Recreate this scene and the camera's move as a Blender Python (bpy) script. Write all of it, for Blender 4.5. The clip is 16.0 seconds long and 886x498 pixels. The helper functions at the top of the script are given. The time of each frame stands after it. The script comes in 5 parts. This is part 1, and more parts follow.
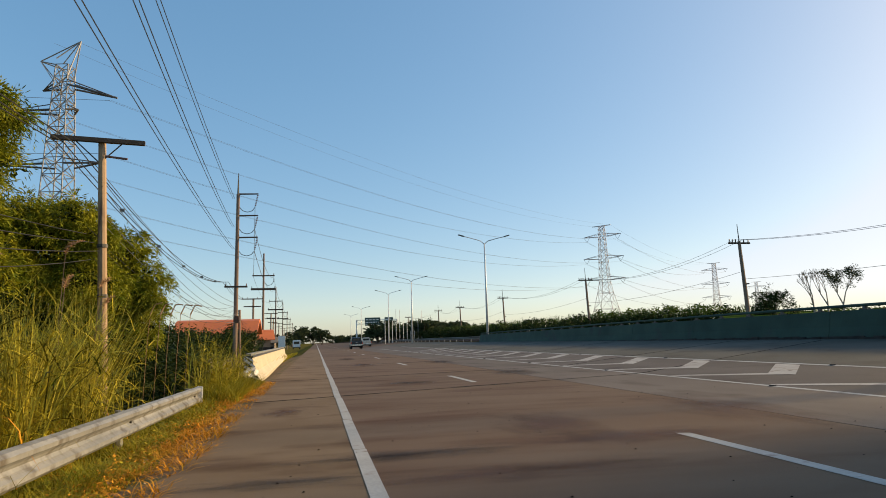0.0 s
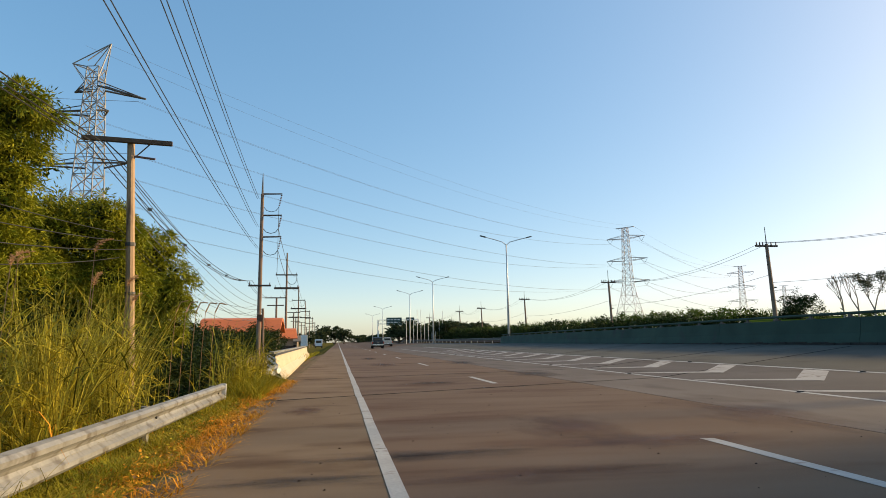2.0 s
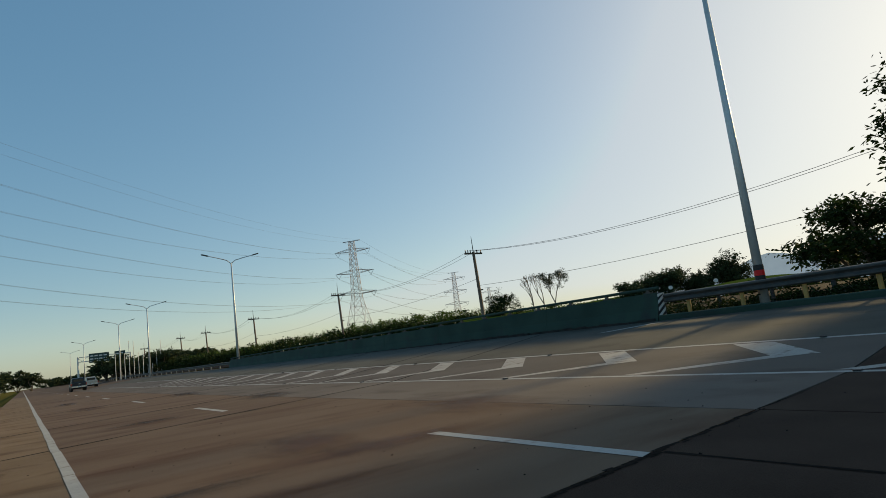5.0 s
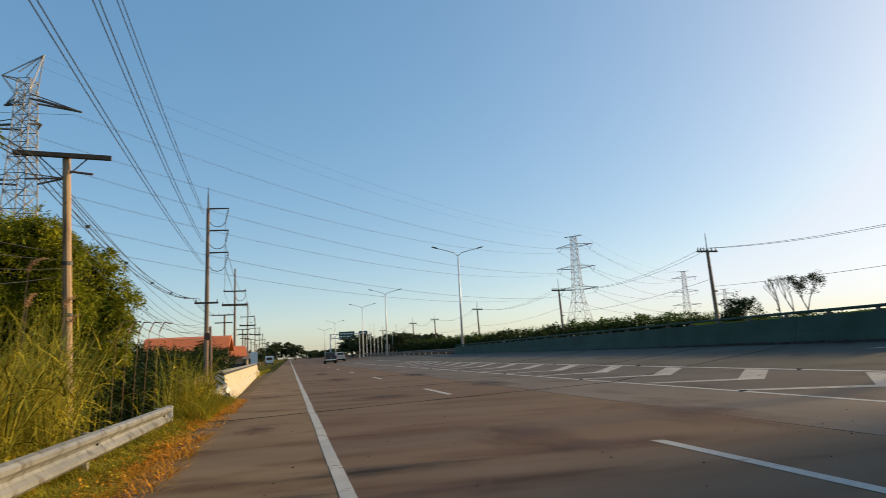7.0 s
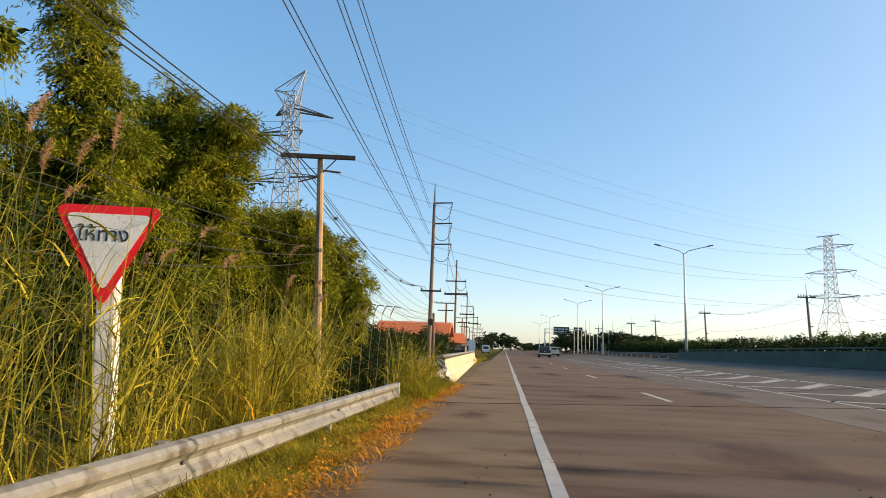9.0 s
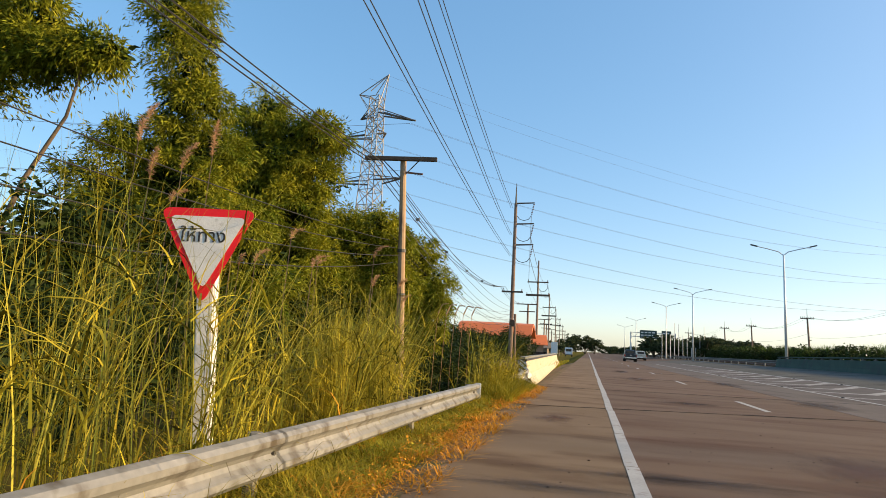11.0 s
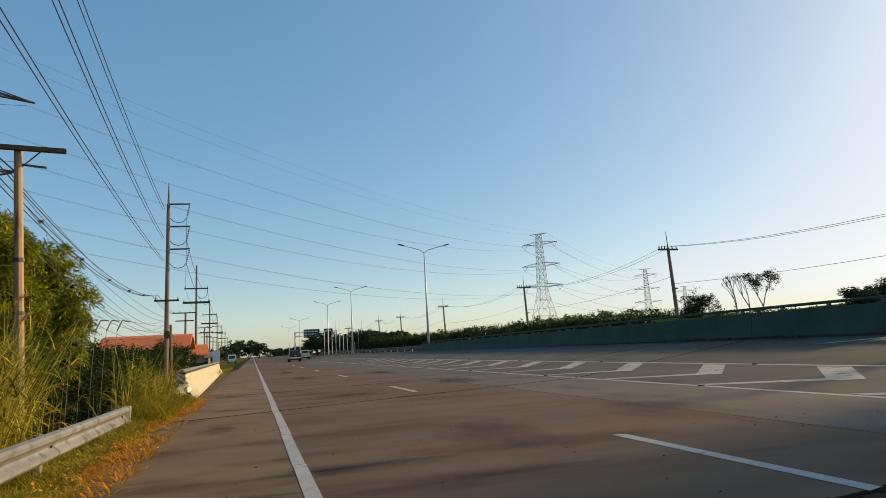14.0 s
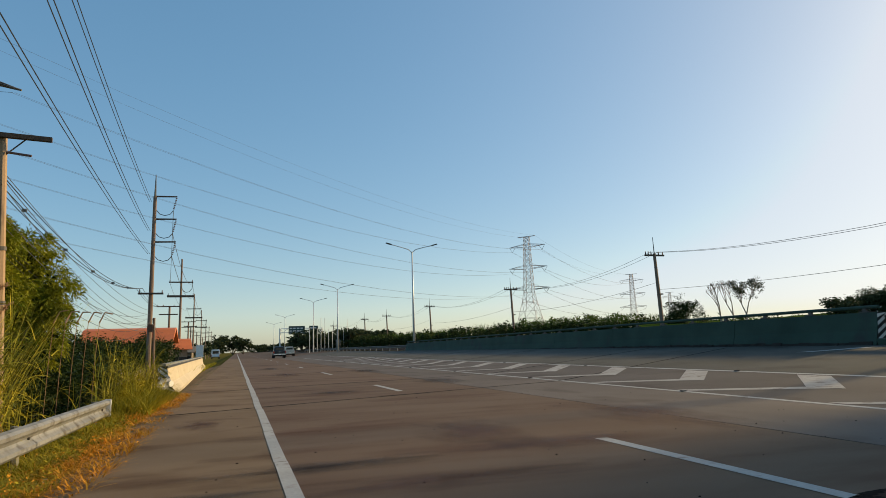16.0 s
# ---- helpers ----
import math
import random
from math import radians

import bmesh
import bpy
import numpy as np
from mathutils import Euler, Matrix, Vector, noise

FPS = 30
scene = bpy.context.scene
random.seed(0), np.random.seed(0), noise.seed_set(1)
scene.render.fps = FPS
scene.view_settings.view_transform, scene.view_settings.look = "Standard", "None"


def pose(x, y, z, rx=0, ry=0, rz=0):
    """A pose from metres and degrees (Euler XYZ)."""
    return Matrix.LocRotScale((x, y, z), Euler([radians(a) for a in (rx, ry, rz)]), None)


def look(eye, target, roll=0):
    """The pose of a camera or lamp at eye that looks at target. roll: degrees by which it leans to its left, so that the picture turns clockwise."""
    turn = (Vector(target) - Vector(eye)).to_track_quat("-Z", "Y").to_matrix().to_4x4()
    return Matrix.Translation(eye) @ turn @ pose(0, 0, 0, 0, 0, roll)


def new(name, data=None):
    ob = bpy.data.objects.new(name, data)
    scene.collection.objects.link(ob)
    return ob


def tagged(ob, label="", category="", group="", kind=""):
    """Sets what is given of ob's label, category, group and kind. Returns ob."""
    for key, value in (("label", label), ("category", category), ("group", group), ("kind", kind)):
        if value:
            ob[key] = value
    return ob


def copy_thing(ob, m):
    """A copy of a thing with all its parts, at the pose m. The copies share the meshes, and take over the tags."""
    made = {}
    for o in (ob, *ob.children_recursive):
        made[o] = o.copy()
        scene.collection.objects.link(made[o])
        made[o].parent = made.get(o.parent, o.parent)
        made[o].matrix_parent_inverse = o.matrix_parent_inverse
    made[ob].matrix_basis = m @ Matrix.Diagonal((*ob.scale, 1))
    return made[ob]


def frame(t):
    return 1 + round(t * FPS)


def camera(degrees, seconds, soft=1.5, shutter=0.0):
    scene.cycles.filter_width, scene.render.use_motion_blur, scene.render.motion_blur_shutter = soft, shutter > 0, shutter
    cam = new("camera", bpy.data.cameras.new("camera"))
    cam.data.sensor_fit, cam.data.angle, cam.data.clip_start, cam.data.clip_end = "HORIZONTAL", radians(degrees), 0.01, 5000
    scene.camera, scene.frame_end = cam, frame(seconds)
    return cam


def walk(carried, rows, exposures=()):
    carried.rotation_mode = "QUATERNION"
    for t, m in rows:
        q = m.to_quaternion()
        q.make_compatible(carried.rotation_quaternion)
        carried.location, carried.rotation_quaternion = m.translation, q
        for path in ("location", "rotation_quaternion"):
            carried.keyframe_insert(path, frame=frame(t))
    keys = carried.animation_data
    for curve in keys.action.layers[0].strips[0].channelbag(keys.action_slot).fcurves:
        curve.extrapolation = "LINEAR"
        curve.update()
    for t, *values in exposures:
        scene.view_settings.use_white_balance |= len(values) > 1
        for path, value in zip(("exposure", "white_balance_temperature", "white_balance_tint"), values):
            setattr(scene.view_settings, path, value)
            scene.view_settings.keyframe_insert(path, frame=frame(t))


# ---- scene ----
cam = camera(72.1, 16.0, soft=0.65, shutter=0.2)
EYE = (0.0, 0.0, 1.09)
ROWS = [
    (0.0, 98.44, 1.65, -11.66),
    (0.5, 98.44, 1.01, -9.56),
    (1.0, 98.46, 0.72, -8.94),
    (1.5, 98.49, 0.69, -8.99),
    (2.0, 98.55, 0.93, -9.70),
    (2.5, 98.56, 1.62, -12.59),
    (3.0, 98.48, 2.95, -17.99),
    (3.5, 98.21, 4.42, -24.83),
    (4.0, 98.00, 5.41, -28.91),
    (4.2, 98.09, 5.92, -30.17),
    (5.2, 98.20, 7.20, -34.50),
    (6.3, 98.78, 6.36, -29.93),
    (6.5, 99.01, 5.05, -25.75),
    (7.0, 99.50, 2.84, -13.98),
    (7.5, 99.56, 0.80, -7.16),
    (8.0, 99.35, -0.34, -1.73),
    (8.5, 99.23, -1.27, 2.20),
    (9.0, 99.14, -2.00, 5.70),
    (9.2, 99.06, -2.27, 7.17),
    (10.3, 98.90, -3.50, 14.80),
    (11.3, 98.90, -2.94, 11.74),
    (11.5, 99.00, -2.65, 10.29),
    (12.0, 99.36, -1.10, 3.07),
    (12.5, 99.45, 0.36, -3.32),
    (13.0, 99.35, 1.63, -9.18),
    (13.5, 99.18, 2.60, -14.09),
    (14.0, 99.08, 3.16, -17.15),
    (14.5, 99.03, 3.08, -18.14),
    (15.0, 98.95, 2.72, -18.46),
    (15.5, 98.93, 2.32, -18.54),
    (16.0, 99.03, 1.84, -18.51),
]
EXPOSURES = [(0.0, 0.5, 7150, 9), (0.7, 0.64, 7150, 9), (2.0, 0.66, 7150, 9), (3.0, 0.32, 7150, 6), (4.0, 0.06, 7150, 2), (5.2, 0.0, 7150, 1), (6.3, 0.10, 7150, 2), (7.0, 0.42, 7100, 8), (8.0, 0.74, 7100, 11), (9.0, 0.84, 7000, 11), (10.3, 0.88, 7000, 11), (11.5, 0.85, 7000, 11), (12.5, 0.62, 7100, 10), (13.5, 0.42, 7150, 8), (14.5, 0.29, 7100, 5), (16.0, 0.29, 7100, 5)]
walk(cam, [(t, pose(*EYE, rx, ry, rz)) for t, rx, ry, rz in ROWS], EXPOSURES)

# ---------------------------------------------------------------- light
SUN_AZ, SUN_EL = 83.0, 19.0          # degrees clockwise from +y, and above the horizon
world = bpy.data.worlds.new("world")
scene.world = world
world.use_nodes = True
wn, wl = world.node_tree.nodes, world.node_tree.links
sky = wn.new("ShaderNodeTexSky")
sky.sky_type = "NISHITA"
sky.sun_disc = False
sky.sun_elevation = radians(SUN_EL)
sky.sun_rotation = radians(SUN_AZ)
sky.air_density, sky.dust_density, sky.ozone_density = 0.8, 1.25, 2.2
wn["Background"].inputs["Strength"].default_value = 0.285
soft_sky = wn.new("ShaderNodeGamma")          # evens out the haze towards the horizon
soft_sky.inputs["Gamma"].default_value = 0.52
rich_sky = wn.new("ShaderNodeHueSaturation")
rich_sky.inputs["Saturation"].default_value = 1.70
rich_sky.inputs["Hue"].default_value = 0.4995
wl.new(sky.outputs["Color"], soft_sky.inputs["Color"])
wl.new(soft_sky.outputs["Color"], rich_sky.inputs["Color"])
haze = wn.new("ShaderNodeMix")                # a dry-season haze keeps the horizon from glaring
haze.data_type, haze.blend_type = "RGBA", "DARKEN"
haze.inputs[0].default_value = 0.6
haze.inputs[7].default_value = (2.0, 2.2, 2.7, 1)
wl.new(rich_sky.outputs["Color"], haze.inputs[6])
wl.new(haze.outputs[2], wn["Background"].inputs["Color"])
sun = new("sun", bpy.data.lights.new("sun", "SUN"))
sun.data.energy, sun.data.angle, sun.data.color = 4.4, radians(4.5), (1.0, 0.74, 0.42)
sa, se = radians(SUN_AZ), radians(SUN_EL)
sun.matrix_world = look((200 * math.sin(sa) * math.cos(se), 200 * math.cos(sa) * math.cos(se), 200 * math.sin(se)), (0, 0, 0))

# ---------------------------------------------------------------- materials


def material(name, c1, c2, scale=4.0, rough=0.8, metal=0.0, bump=0.15, fine=40.0, spots=None, stretch=(1, 1, 1), per_object=0.0, leaf=0.0, island=0.0, spec=0.4, glow=0.0):
    """Two tones mixed by a coarse and a fine noise, with fine relief; optional third tone in blotches."""
    m = bpy.data.materials.new(name)
    m.use_nodes = True
    n, l = m.node_tree.nodes, m.node_tree.links
    b = n["Principled BSDF"]
    b.inputs["Roughness"].default_value, b.inputs["Metallic"].default_value = rough, metal
    b.inputs["Specular IOR Level"].default_value = spec
    geo = n.new("ShaderNodeNewGeometry")
    mp = n.new("ShaderNodeMapping")
    mp.inputs["Scale"].default_value = stretch
    l.new(geo.outputs["Position"], mp.inputs["Vector"])

    def noise_of(s, detail=5.0):
        t = n.new("ShaderNodeTexNoise")
        t.inputs["Scale"].default_value, t.inputs["Detail"].default_value = s, detail
        l.new(mp.outputs["Vector"], t.inputs["Vector"])
        return t

    def mix(fac, a, bb, kind="MIX"):
        x = n.new("ShaderNodeMix")
        x.data_type, x.blend_type = "RGBA", kind
        for sock, v in ((x.inputs[0], fac), (x.inputs[6], a), (x.inputs[7], bb)):
            if isinstance(v, (float, int)):
                sock.default_value = v
            elif isinstance(v, tuple):
                sock.default_value = (*v, 1)
            else:
                l.new(v, sock)
        return x.outputs[2]

    def ramp(src, lo, hi):
        r = n.new("ShaderNodeMapRange")
        r.inputs[1].default_value, r.inputs[2].default_value = lo, hi
        l.new(src, r.inputs[0])
        return r.outputs[0]

    coarse, small = noise_of(scale), noise_of(fine, 3.0)
    col = mix(ramp(coarse.outputs["Fac"], 0.3, 0.7), c1, c2)
    col = mix(0.35, col, mix(ramp(small.outputs["Fac"], 0.25, 0.75), (0.35, 0.35, 0.35), (0.72, 0.72, 0.72)), "OVERLAY")
    if spots:
        colour, s, lo, hi = spots
        col = mix(ramp(noise_of(s, 6.0).outputs["Fac"], lo, hi), col, colour)
    if per_object or island:
        info = n.new("ShaderNodeObjectInfo") if per_object else geo
        src = info.outputs["Random"] if per_object else geo.outputs["Random Per Island"]
        amount = per_object or island
        hsv = n.new("ShaderNodeHueSaturation")
        r = n.new("ShaderNodeMapRange")
        r.inputs[3].default_value, r.inputs[4].default_value = 1 - amount, 1 + amount
        l.new(src, r.inputs[0])
        l.new(r.outputs[0], hsv.inputs["Value"])
        l.new(col, hsv.inputs["Color"])
        col = hsv.outputs["Color"]
    l.new(col, b.inputs["Base Color"])
    rr = n.new("ShaderNodeMapRange")
    rr.inputs[3].default_value, rr.inputs[4].default_value = max(rough - 0.12, 0.02), min(rough + 0.1, 1)
    l.new(small.outputs["Fac"], rr.inputs[0])
    l.new(rr.outputs[0], b.inputs["Roughness"])
    if bump:
        bp = n.new("ShaderNodeBump")
        bp.inputs["Strength"].default_value, bp.inputs["Distance"].default_value = bump, 0.02
        l.new(small.outputs["Fac"], bp.inputs["Height"])
        l.new(bp.outputs["Normal"], b.inputs["Normal"])
    if leaf:
        tr = n.new("ShaderNodeBsdfTranslucent")
        l.new(col, tr.inputs["Color"])
        ms = n.new("ShaderNodeMixShader")
        ms.inputs[0].default_value = leaf
        l.new(b.outputs[0], ms.inputs[1])
        l.new(tr.outputs[0], ms.inputs[2])
        l.new(ms.outputs[0], n["Material Output"].inputs["Surface"])
    if glow:
        b.inputs["Emission Color"].default_value, b.inputs["Emission Strength"].default_value = (*c2, 1), glow
    return m


def stain_material(name, colour, strength):
    """A see-through stain whose soft outline is broken up by noise, in the object's own unit square."""
    m = material(name, colour, tuple(c * 0.7 for c in colour), 3.0, 0.75, fine=50, bump=0.1)
    n, l = m.node_tree.nodes, m.node_tree.links
    tc = n.new("ShaderNodeTexCoord")
    ln = n.new("ShaderNodeVectorMath")
    ln.operation = "LENGTH"
    l.new(tc.outputs["Object"], ln.inputs[0])
    ns = n.new("ShaderNodeTexNoise")
    ns.inputs["Scale"].default_value, ns.inputs["Detail"].default_value = 2.2, 6.0
    l.new(tc.outputs["Object"], ns.inputs["Vector"])
    ad = n.new("ShaderNodeMath")
    ad.operation = "MULTIPLY_ADD"
    l.new(ns.outputs["Fac"], ad.inputs[0])
    ad.inputs[1].default_value = 1.3
    l.new(ln.outputs["Value"], ad.inputs[2])
    mr = n.new("ShaderNodeMapRange")
    mr.interpolation_type = "SMOOTHSTEP"
    mr.inputs[1].default_value, mr.inputs[2].default_value = 0.55, 1.5
    mr.inputs[3].default_value, mr.inputs[4].default_value = strength, 0.0
    l.new(ad.outputs[0], mr.inputs[0])
    l.new(mr.outputs[0], n["Principled BSDF"].inputs["Alpha"])
    return m


M = {
    "oil": stain_material("oil_stain", (0.050, 0.026, 0.016), 0.75),
    "tar": stain_material("tar_joint_stain", (0.026, 0.016, 0.012), 0.45),
    "rustwash": stain_material("reddish_soil_stain", (0.112, 0.046, 0.026), 0.65),
    "slab": material("road_concrete", (0.114, 0.071, 0.045), (0.150, 0.103, 0.070), 0.7, 0.82, fine=90, bump=0.12, spots=((0.080, 0.038, 0.021), 0.6, 0.52, 0.72), stretch=(0.45, 1.5, 1), per_object=0.10, spec=0.12),
    "asphalt": material("dark_asphalt", (0.036, 0.022, 0.016), (0.058, 0.037, 0.027), 0.8, 0.93, fine=80, bump=0.3, spec=0.08),
    "paleslab": material("pale_road_concrete", (0.106, 0.086, 0.072), (0.140, 0.116, 0.098), 0.6, 0.82, fine=90, bump=0.12, spots=((0.075, 0.056, 0.044), 0.9, 0.55, 0.75), stretch=(0.9, 0.6, 1), per_object=0.08, spec=0.12),
    # Darker and greener than the gore: the barrier's shade is painted in.
    "shadelane": material("slip_lane_concrete_with_shade", (0.084, 0.078, 0.064), (0.112, 0.104, 0.087), 0.6, 0.85, fine=90, bump=0.15, spots=((0.060, 0.052, 0.042), 0.9, 0.55, 0.75), stretch=(0.9, 0.6, 1), per_object=0.08, spec=0.1),
    # Near-black asphalt: shade beyond the median is put into the colour.
    "shadeasphalt": material("asphalt_with_shade", (0.016, 0.014, 0.013), (0.028, 0.024, 0.022), 0.8, 0.95, fine=70, bump=0.5, spec=0.03),
    "shoulder": material("shoulder_concrete", (0.154, 0.104, 0.062), (0.196, 0.139, 0.088), 0.7, 0.85, fine=90, bump=0.15, spots=((0.090, 0.052, 0.028), 0.8, 0.52, 0.72), stretch=(0.8, 1.4, 1), per_object=0.08, spec=0.12),
    "wornpaint": material("worn_gore_paint", (0.40, 0.37, 0.33), (0.31, 0.28, 0.245), 1.2, 0.8, fine=30, spots=((0.17, 0.135, 0.11), 4.0, 0.56, 0.70), bump=0.2),
    "bed": material("joint_filler", (0.02, 0.018, 0.016), (0.045, 0.04, 0.035), 3, 0.95),
    "paint": material("road_paint", (0.39, 0.385, 0.36), (0.31, 0.30, 0.28), 2.0, 0.7, fine=30, spots=((0.22, 0.18, 0.155), 5.0, 0.60, 0.72), bump=0.2),
    "grassland": material("grassland", (0.075, 0.075, 0.02), (0.14, 0.11, 0.035), 0.3, 0.95, fine=9, bump=0.4, spec=0.0),
    "soil": material("verge_soil", (0.12, 0.07, 0.030), (0.20, 0.12, 0.05), 1.2, 0.95, fine=25, bump=0.6, spots=((0.06, 0.07, 0.015), 2.0, 0.5, 0.65)),
    "steel": material("galvanised_steel", (0.20, 0.20, 0.185), (0.30, 0.295, 0.275), 1.3, 0.55, 0.3, fine=18, spots=((0.11, 0.09, 0.065), 5.0, 0.52, 0.70), bump=0.12),
    "rust": material("weathered_steel", (0.07, 0.07, 0.065), (0.12, 0.11, 0.10), 3, 0.6, 0.4),
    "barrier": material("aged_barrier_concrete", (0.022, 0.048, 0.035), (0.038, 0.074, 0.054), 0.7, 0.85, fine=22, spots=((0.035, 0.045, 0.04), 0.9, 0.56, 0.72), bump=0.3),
    "cream": material("cream_painted_concrete", (0.52, 0.45, 0.32), (0.43, 0.36, 0.25), 1.4, 0.75, fine=25, spots=((0.36, 0.28, 0.19), 2.2, 0.63, 0.75)),
    "black": material("black_paint", (0.02, 0.02, 0.02), (0.045, 0.042, 0.04), 4, 0.6),
    "white": material("white_paint", (0.78, 0.77, 0.74), (0.66, 0.65, 0.61), 5, 0.6, fine=60, spots=((0.42, 0.40, 0.36), 7.0, 0.62, 0.72)),
    "red": material("red_paint", (0.85, 0.008, 0.014), (0.78, 0.008, 0.012), 6, 0.45, fine=60, bump=0.03),
    "pole": material("warm_concrete_pole", (0.42, 0.29, 0.18), (0.32, 0.21, 0.12), 2.2, 0.85, fine=30, stretch=(1, 1, 0.25), spots=((0.17, 0.11, 0.07), 2.5, 0.58, 0.7)),
    "polegrey": material("grey_concrete_pole", (0.25, 0.17, 0.125), (0.17, 0.115, 0.085), 1.5, 0.85, fine=20, stretch=(1, 1, 0.3)),
    "darkwood": material("dark_crossarm_timber", (0.07, 0.05, 0.035), (0.12, 0.085, 0.06), 5, 0.85, fine=40),
    "wire": material("aluminium_cable", (0.11, 0.115, 0.12), (0.16, 0.165, 0.17), 2, 0.6, 0.3, bump=0),
    "wireblack": material("black_insulated_cable", (0.02, 0.02, 0.02), (0.04, 0.04, 0.04), 2, 0.7, bump=0),
    "lattice": material("lattice_steel", (0.25, 0.245, 0.24), (0.37, 0.36, 0.35), 0.8, 0.6, 0.3, fine=8),
    "darksteel": material("dark_weathered_arm_steel", (0.10, 0.10, 0.10), (0.16, 0.155, 0.15), 0.8, 0.6, 0.3, fine=8),
    # Steel of the far pylons, with distance haze mixed into a paler colour.
    "farlattice": material("haze_tinted_lattice_steel", (0.42, 0.38, 0.38), (0.50, 0.45, 0.45), 0.3, 0.7, 0.2, fine=4),
    "ceramic": material("brown_ceramic", (0.10, 0.05, 0.03), (0.16, 0.08, 0.05), 8, 0.3),
    "lamp": material("galvanised_lamp_column", (0.60, 0.61, 0.60), (0.70, 0.70, 0.68), 1.0, 0.5, 0.3, fine=12, bump=0.05),
    "leaf": material("bamboo_leaf", (0.066, 0.110, 0.009), (0.31, 0.295, 0.022), 1.2, 0.65, bump=0, fine=6, leaf=0.28, island=0.4, spec=0.1),
    # Leaf darkened in its colour to stand for shade inside and under foliage.
    "darkleaf": material("bush_leaf_shade_dark", (0.012, 0.026, 0.006), (0.034, 0.052, 0.011), 0.6, 0.65, bump=0, fine=5, leaf=0.2, island=0.35, spec=0.1),
    # Leaf of distant trees, greyed so that haze sits in the colour.
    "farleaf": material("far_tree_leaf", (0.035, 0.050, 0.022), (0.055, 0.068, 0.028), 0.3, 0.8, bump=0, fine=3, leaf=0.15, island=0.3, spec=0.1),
    # Dim grass colour that paints the shade low between the stems.
    "dimgrass": material("grass_leaf_shade_dark", (0.030, 0.050, 0.007), (0.085, 0.090, 0.012), 1.6, 0.7, bump=0, fine=8, leaf=0.2, island=0.4, spec=0.08),
    "litter": material("dead_tan_leaf", (0.28, 0.16, 0.07), (0.36, 0.23, 0.11), 6, 0.85, bump=0, fine=20, island=0.4),
    "cane": material("sugar_cane_leaf", (0.045, 0.085, 0.018), (0.095, 0.135, 0.026), 0.2, 0.65, bump=0, fine=3, leaf=0.3, island=0.4, spec=0.1),
    "reed": material("tall_grass_blade", (0.055, 0.080, 0.007), (0.50, 0.38, 0.03), 1.8, 0.6, bump=0, fine=8, leaf=0.2, island=0.75, spec=0.1),
    "stalk": material("grass_stalk", (0.30, 0.29, 0.036), (0.68, 0.54, 0.076), 1.4, 0.6, bump=0, fine=8, leaf=0.12, island=0.6, spec=0.12),
    "dry": material("dry_weed", (0.66, 0.26, 0.028), (0.55, 0.30, 0.036), 1.6, 0.75, bump=0, fine=8, leaf=0.25, island=0.35, spec=0.1),
    "green_weed": material("green_weed", (0.18, 0.20, 0.018), (0.42, 0.32, 0.032), 1.6, 0.7, bump=0, fine=8, leaf=0.25, island=0.35, spec=0.1),
    "plume": material("grass_plume", (0.46, 0.28, 0.15), (0.36, 0.20, 0.10), 3, 0.9, bump=0, leaf=0.3, island=0.3),
    "bark": material("bark", (0.10, 0.07, 0.045), (0.16, 0.12, 0.08), 5, 0.9, bump=0.5, stretch=(1, 1, 0.3)),
    "palebark": material("pale_bark", (0.28, 0.21, 0.16), (0.36, 0.29, 0.23), 5, 0.9, stretch=(1, 1, 0.3)),
    "roof": material("orange_roof_sheet", (0.66, 0.17, 0.05), (0.58, 0.15, 0.05), 0.6, 0.6, fine=6),
    "wall": material("house_plaster", (0.22, 0.18, 0.14), (0.16, 0.13, 0.10), 0.9, 0.9, fine=9),
    "carblack": material("black_car_paint", (0.010, 0.010, 0.012), (0.016, 0.016, 0.018), 2, 0.38, bump=0, spec=0.6),
    "carsilver": material("champagne_car_paint", (0.46, 0.40, 0.33), (0.50, 0.44, 0.36), 2, 0.3, 0.3, bump=0),
    "carwhite": material("white_car_paint", (0.78, 0.78, 0.78), (0.72, 0.72, 0.72), 2, 0.3, bump=0),
    "tyre": material("tyre_rubber", (0.015, 0.015, 0.015), (0.03, 0.03, 0.03), 9, 0.9),
    "glass": material("dark_tinted_glass", (0.012, 0.014, 0.016), (0.02, 0.022, 0.024), 2, 0.06, bump=0, spec=0.7),
    "tail": material("tail_light_plastic", (0.55, 0.10, 0.06), (0.45, 0.06, 0.04), 8, 0.25, bump=0),
    "chrome": material("chrome_trim", (0.6, 0.6, 0.6), (0.66, 0.66, 0.66), 4, 0.2, 0.9, bump=0),
    "board": material("sign_board_green", (0.025, 0.06, 0.055), (0.04, 0.075, 0.065), 1, 0.5, fine=6),
    "amber": material("amber_reflector_post", (0.55, 0.33, 0.10), (0.45, 0.25, 0.08), 4, 0.6),
    "meadow": material("meadow_grass", (0.034, 0.066, 0.012), (0.070, 0.100, 0.018), 0.7, 0.95, fine=5, bump=0.4, spec=0.0),
    # Haze over the hill is a pale colour plus a weak glow.
    "hill": material("hill_haze_glow", (0.50, 0.55, 0.62), (0.56, 0.60, 0.66), 0.003, 1.0, bump=0, fine=0.02, glow=0.3),
    "lens": material("round_reflector", (0.80, 0.78, 0.72), (0.74, 0.72, 0.66), 8, 0.3),
    "patch": material("tar_patch", (0.004, 0.0035, 0.003), (0.010, 0.008, 0.007), 3, 0.95, fine=30, spec=0.05),
}

# ---------------------------------------------------------------- tools


def mesh_of(name, verts, faces, mat):
    me = bpy.data.meshes.new(name)
    me.from_pydata(verts, [], faces)
    me.materials.append(mat)
    me.update()
    return me


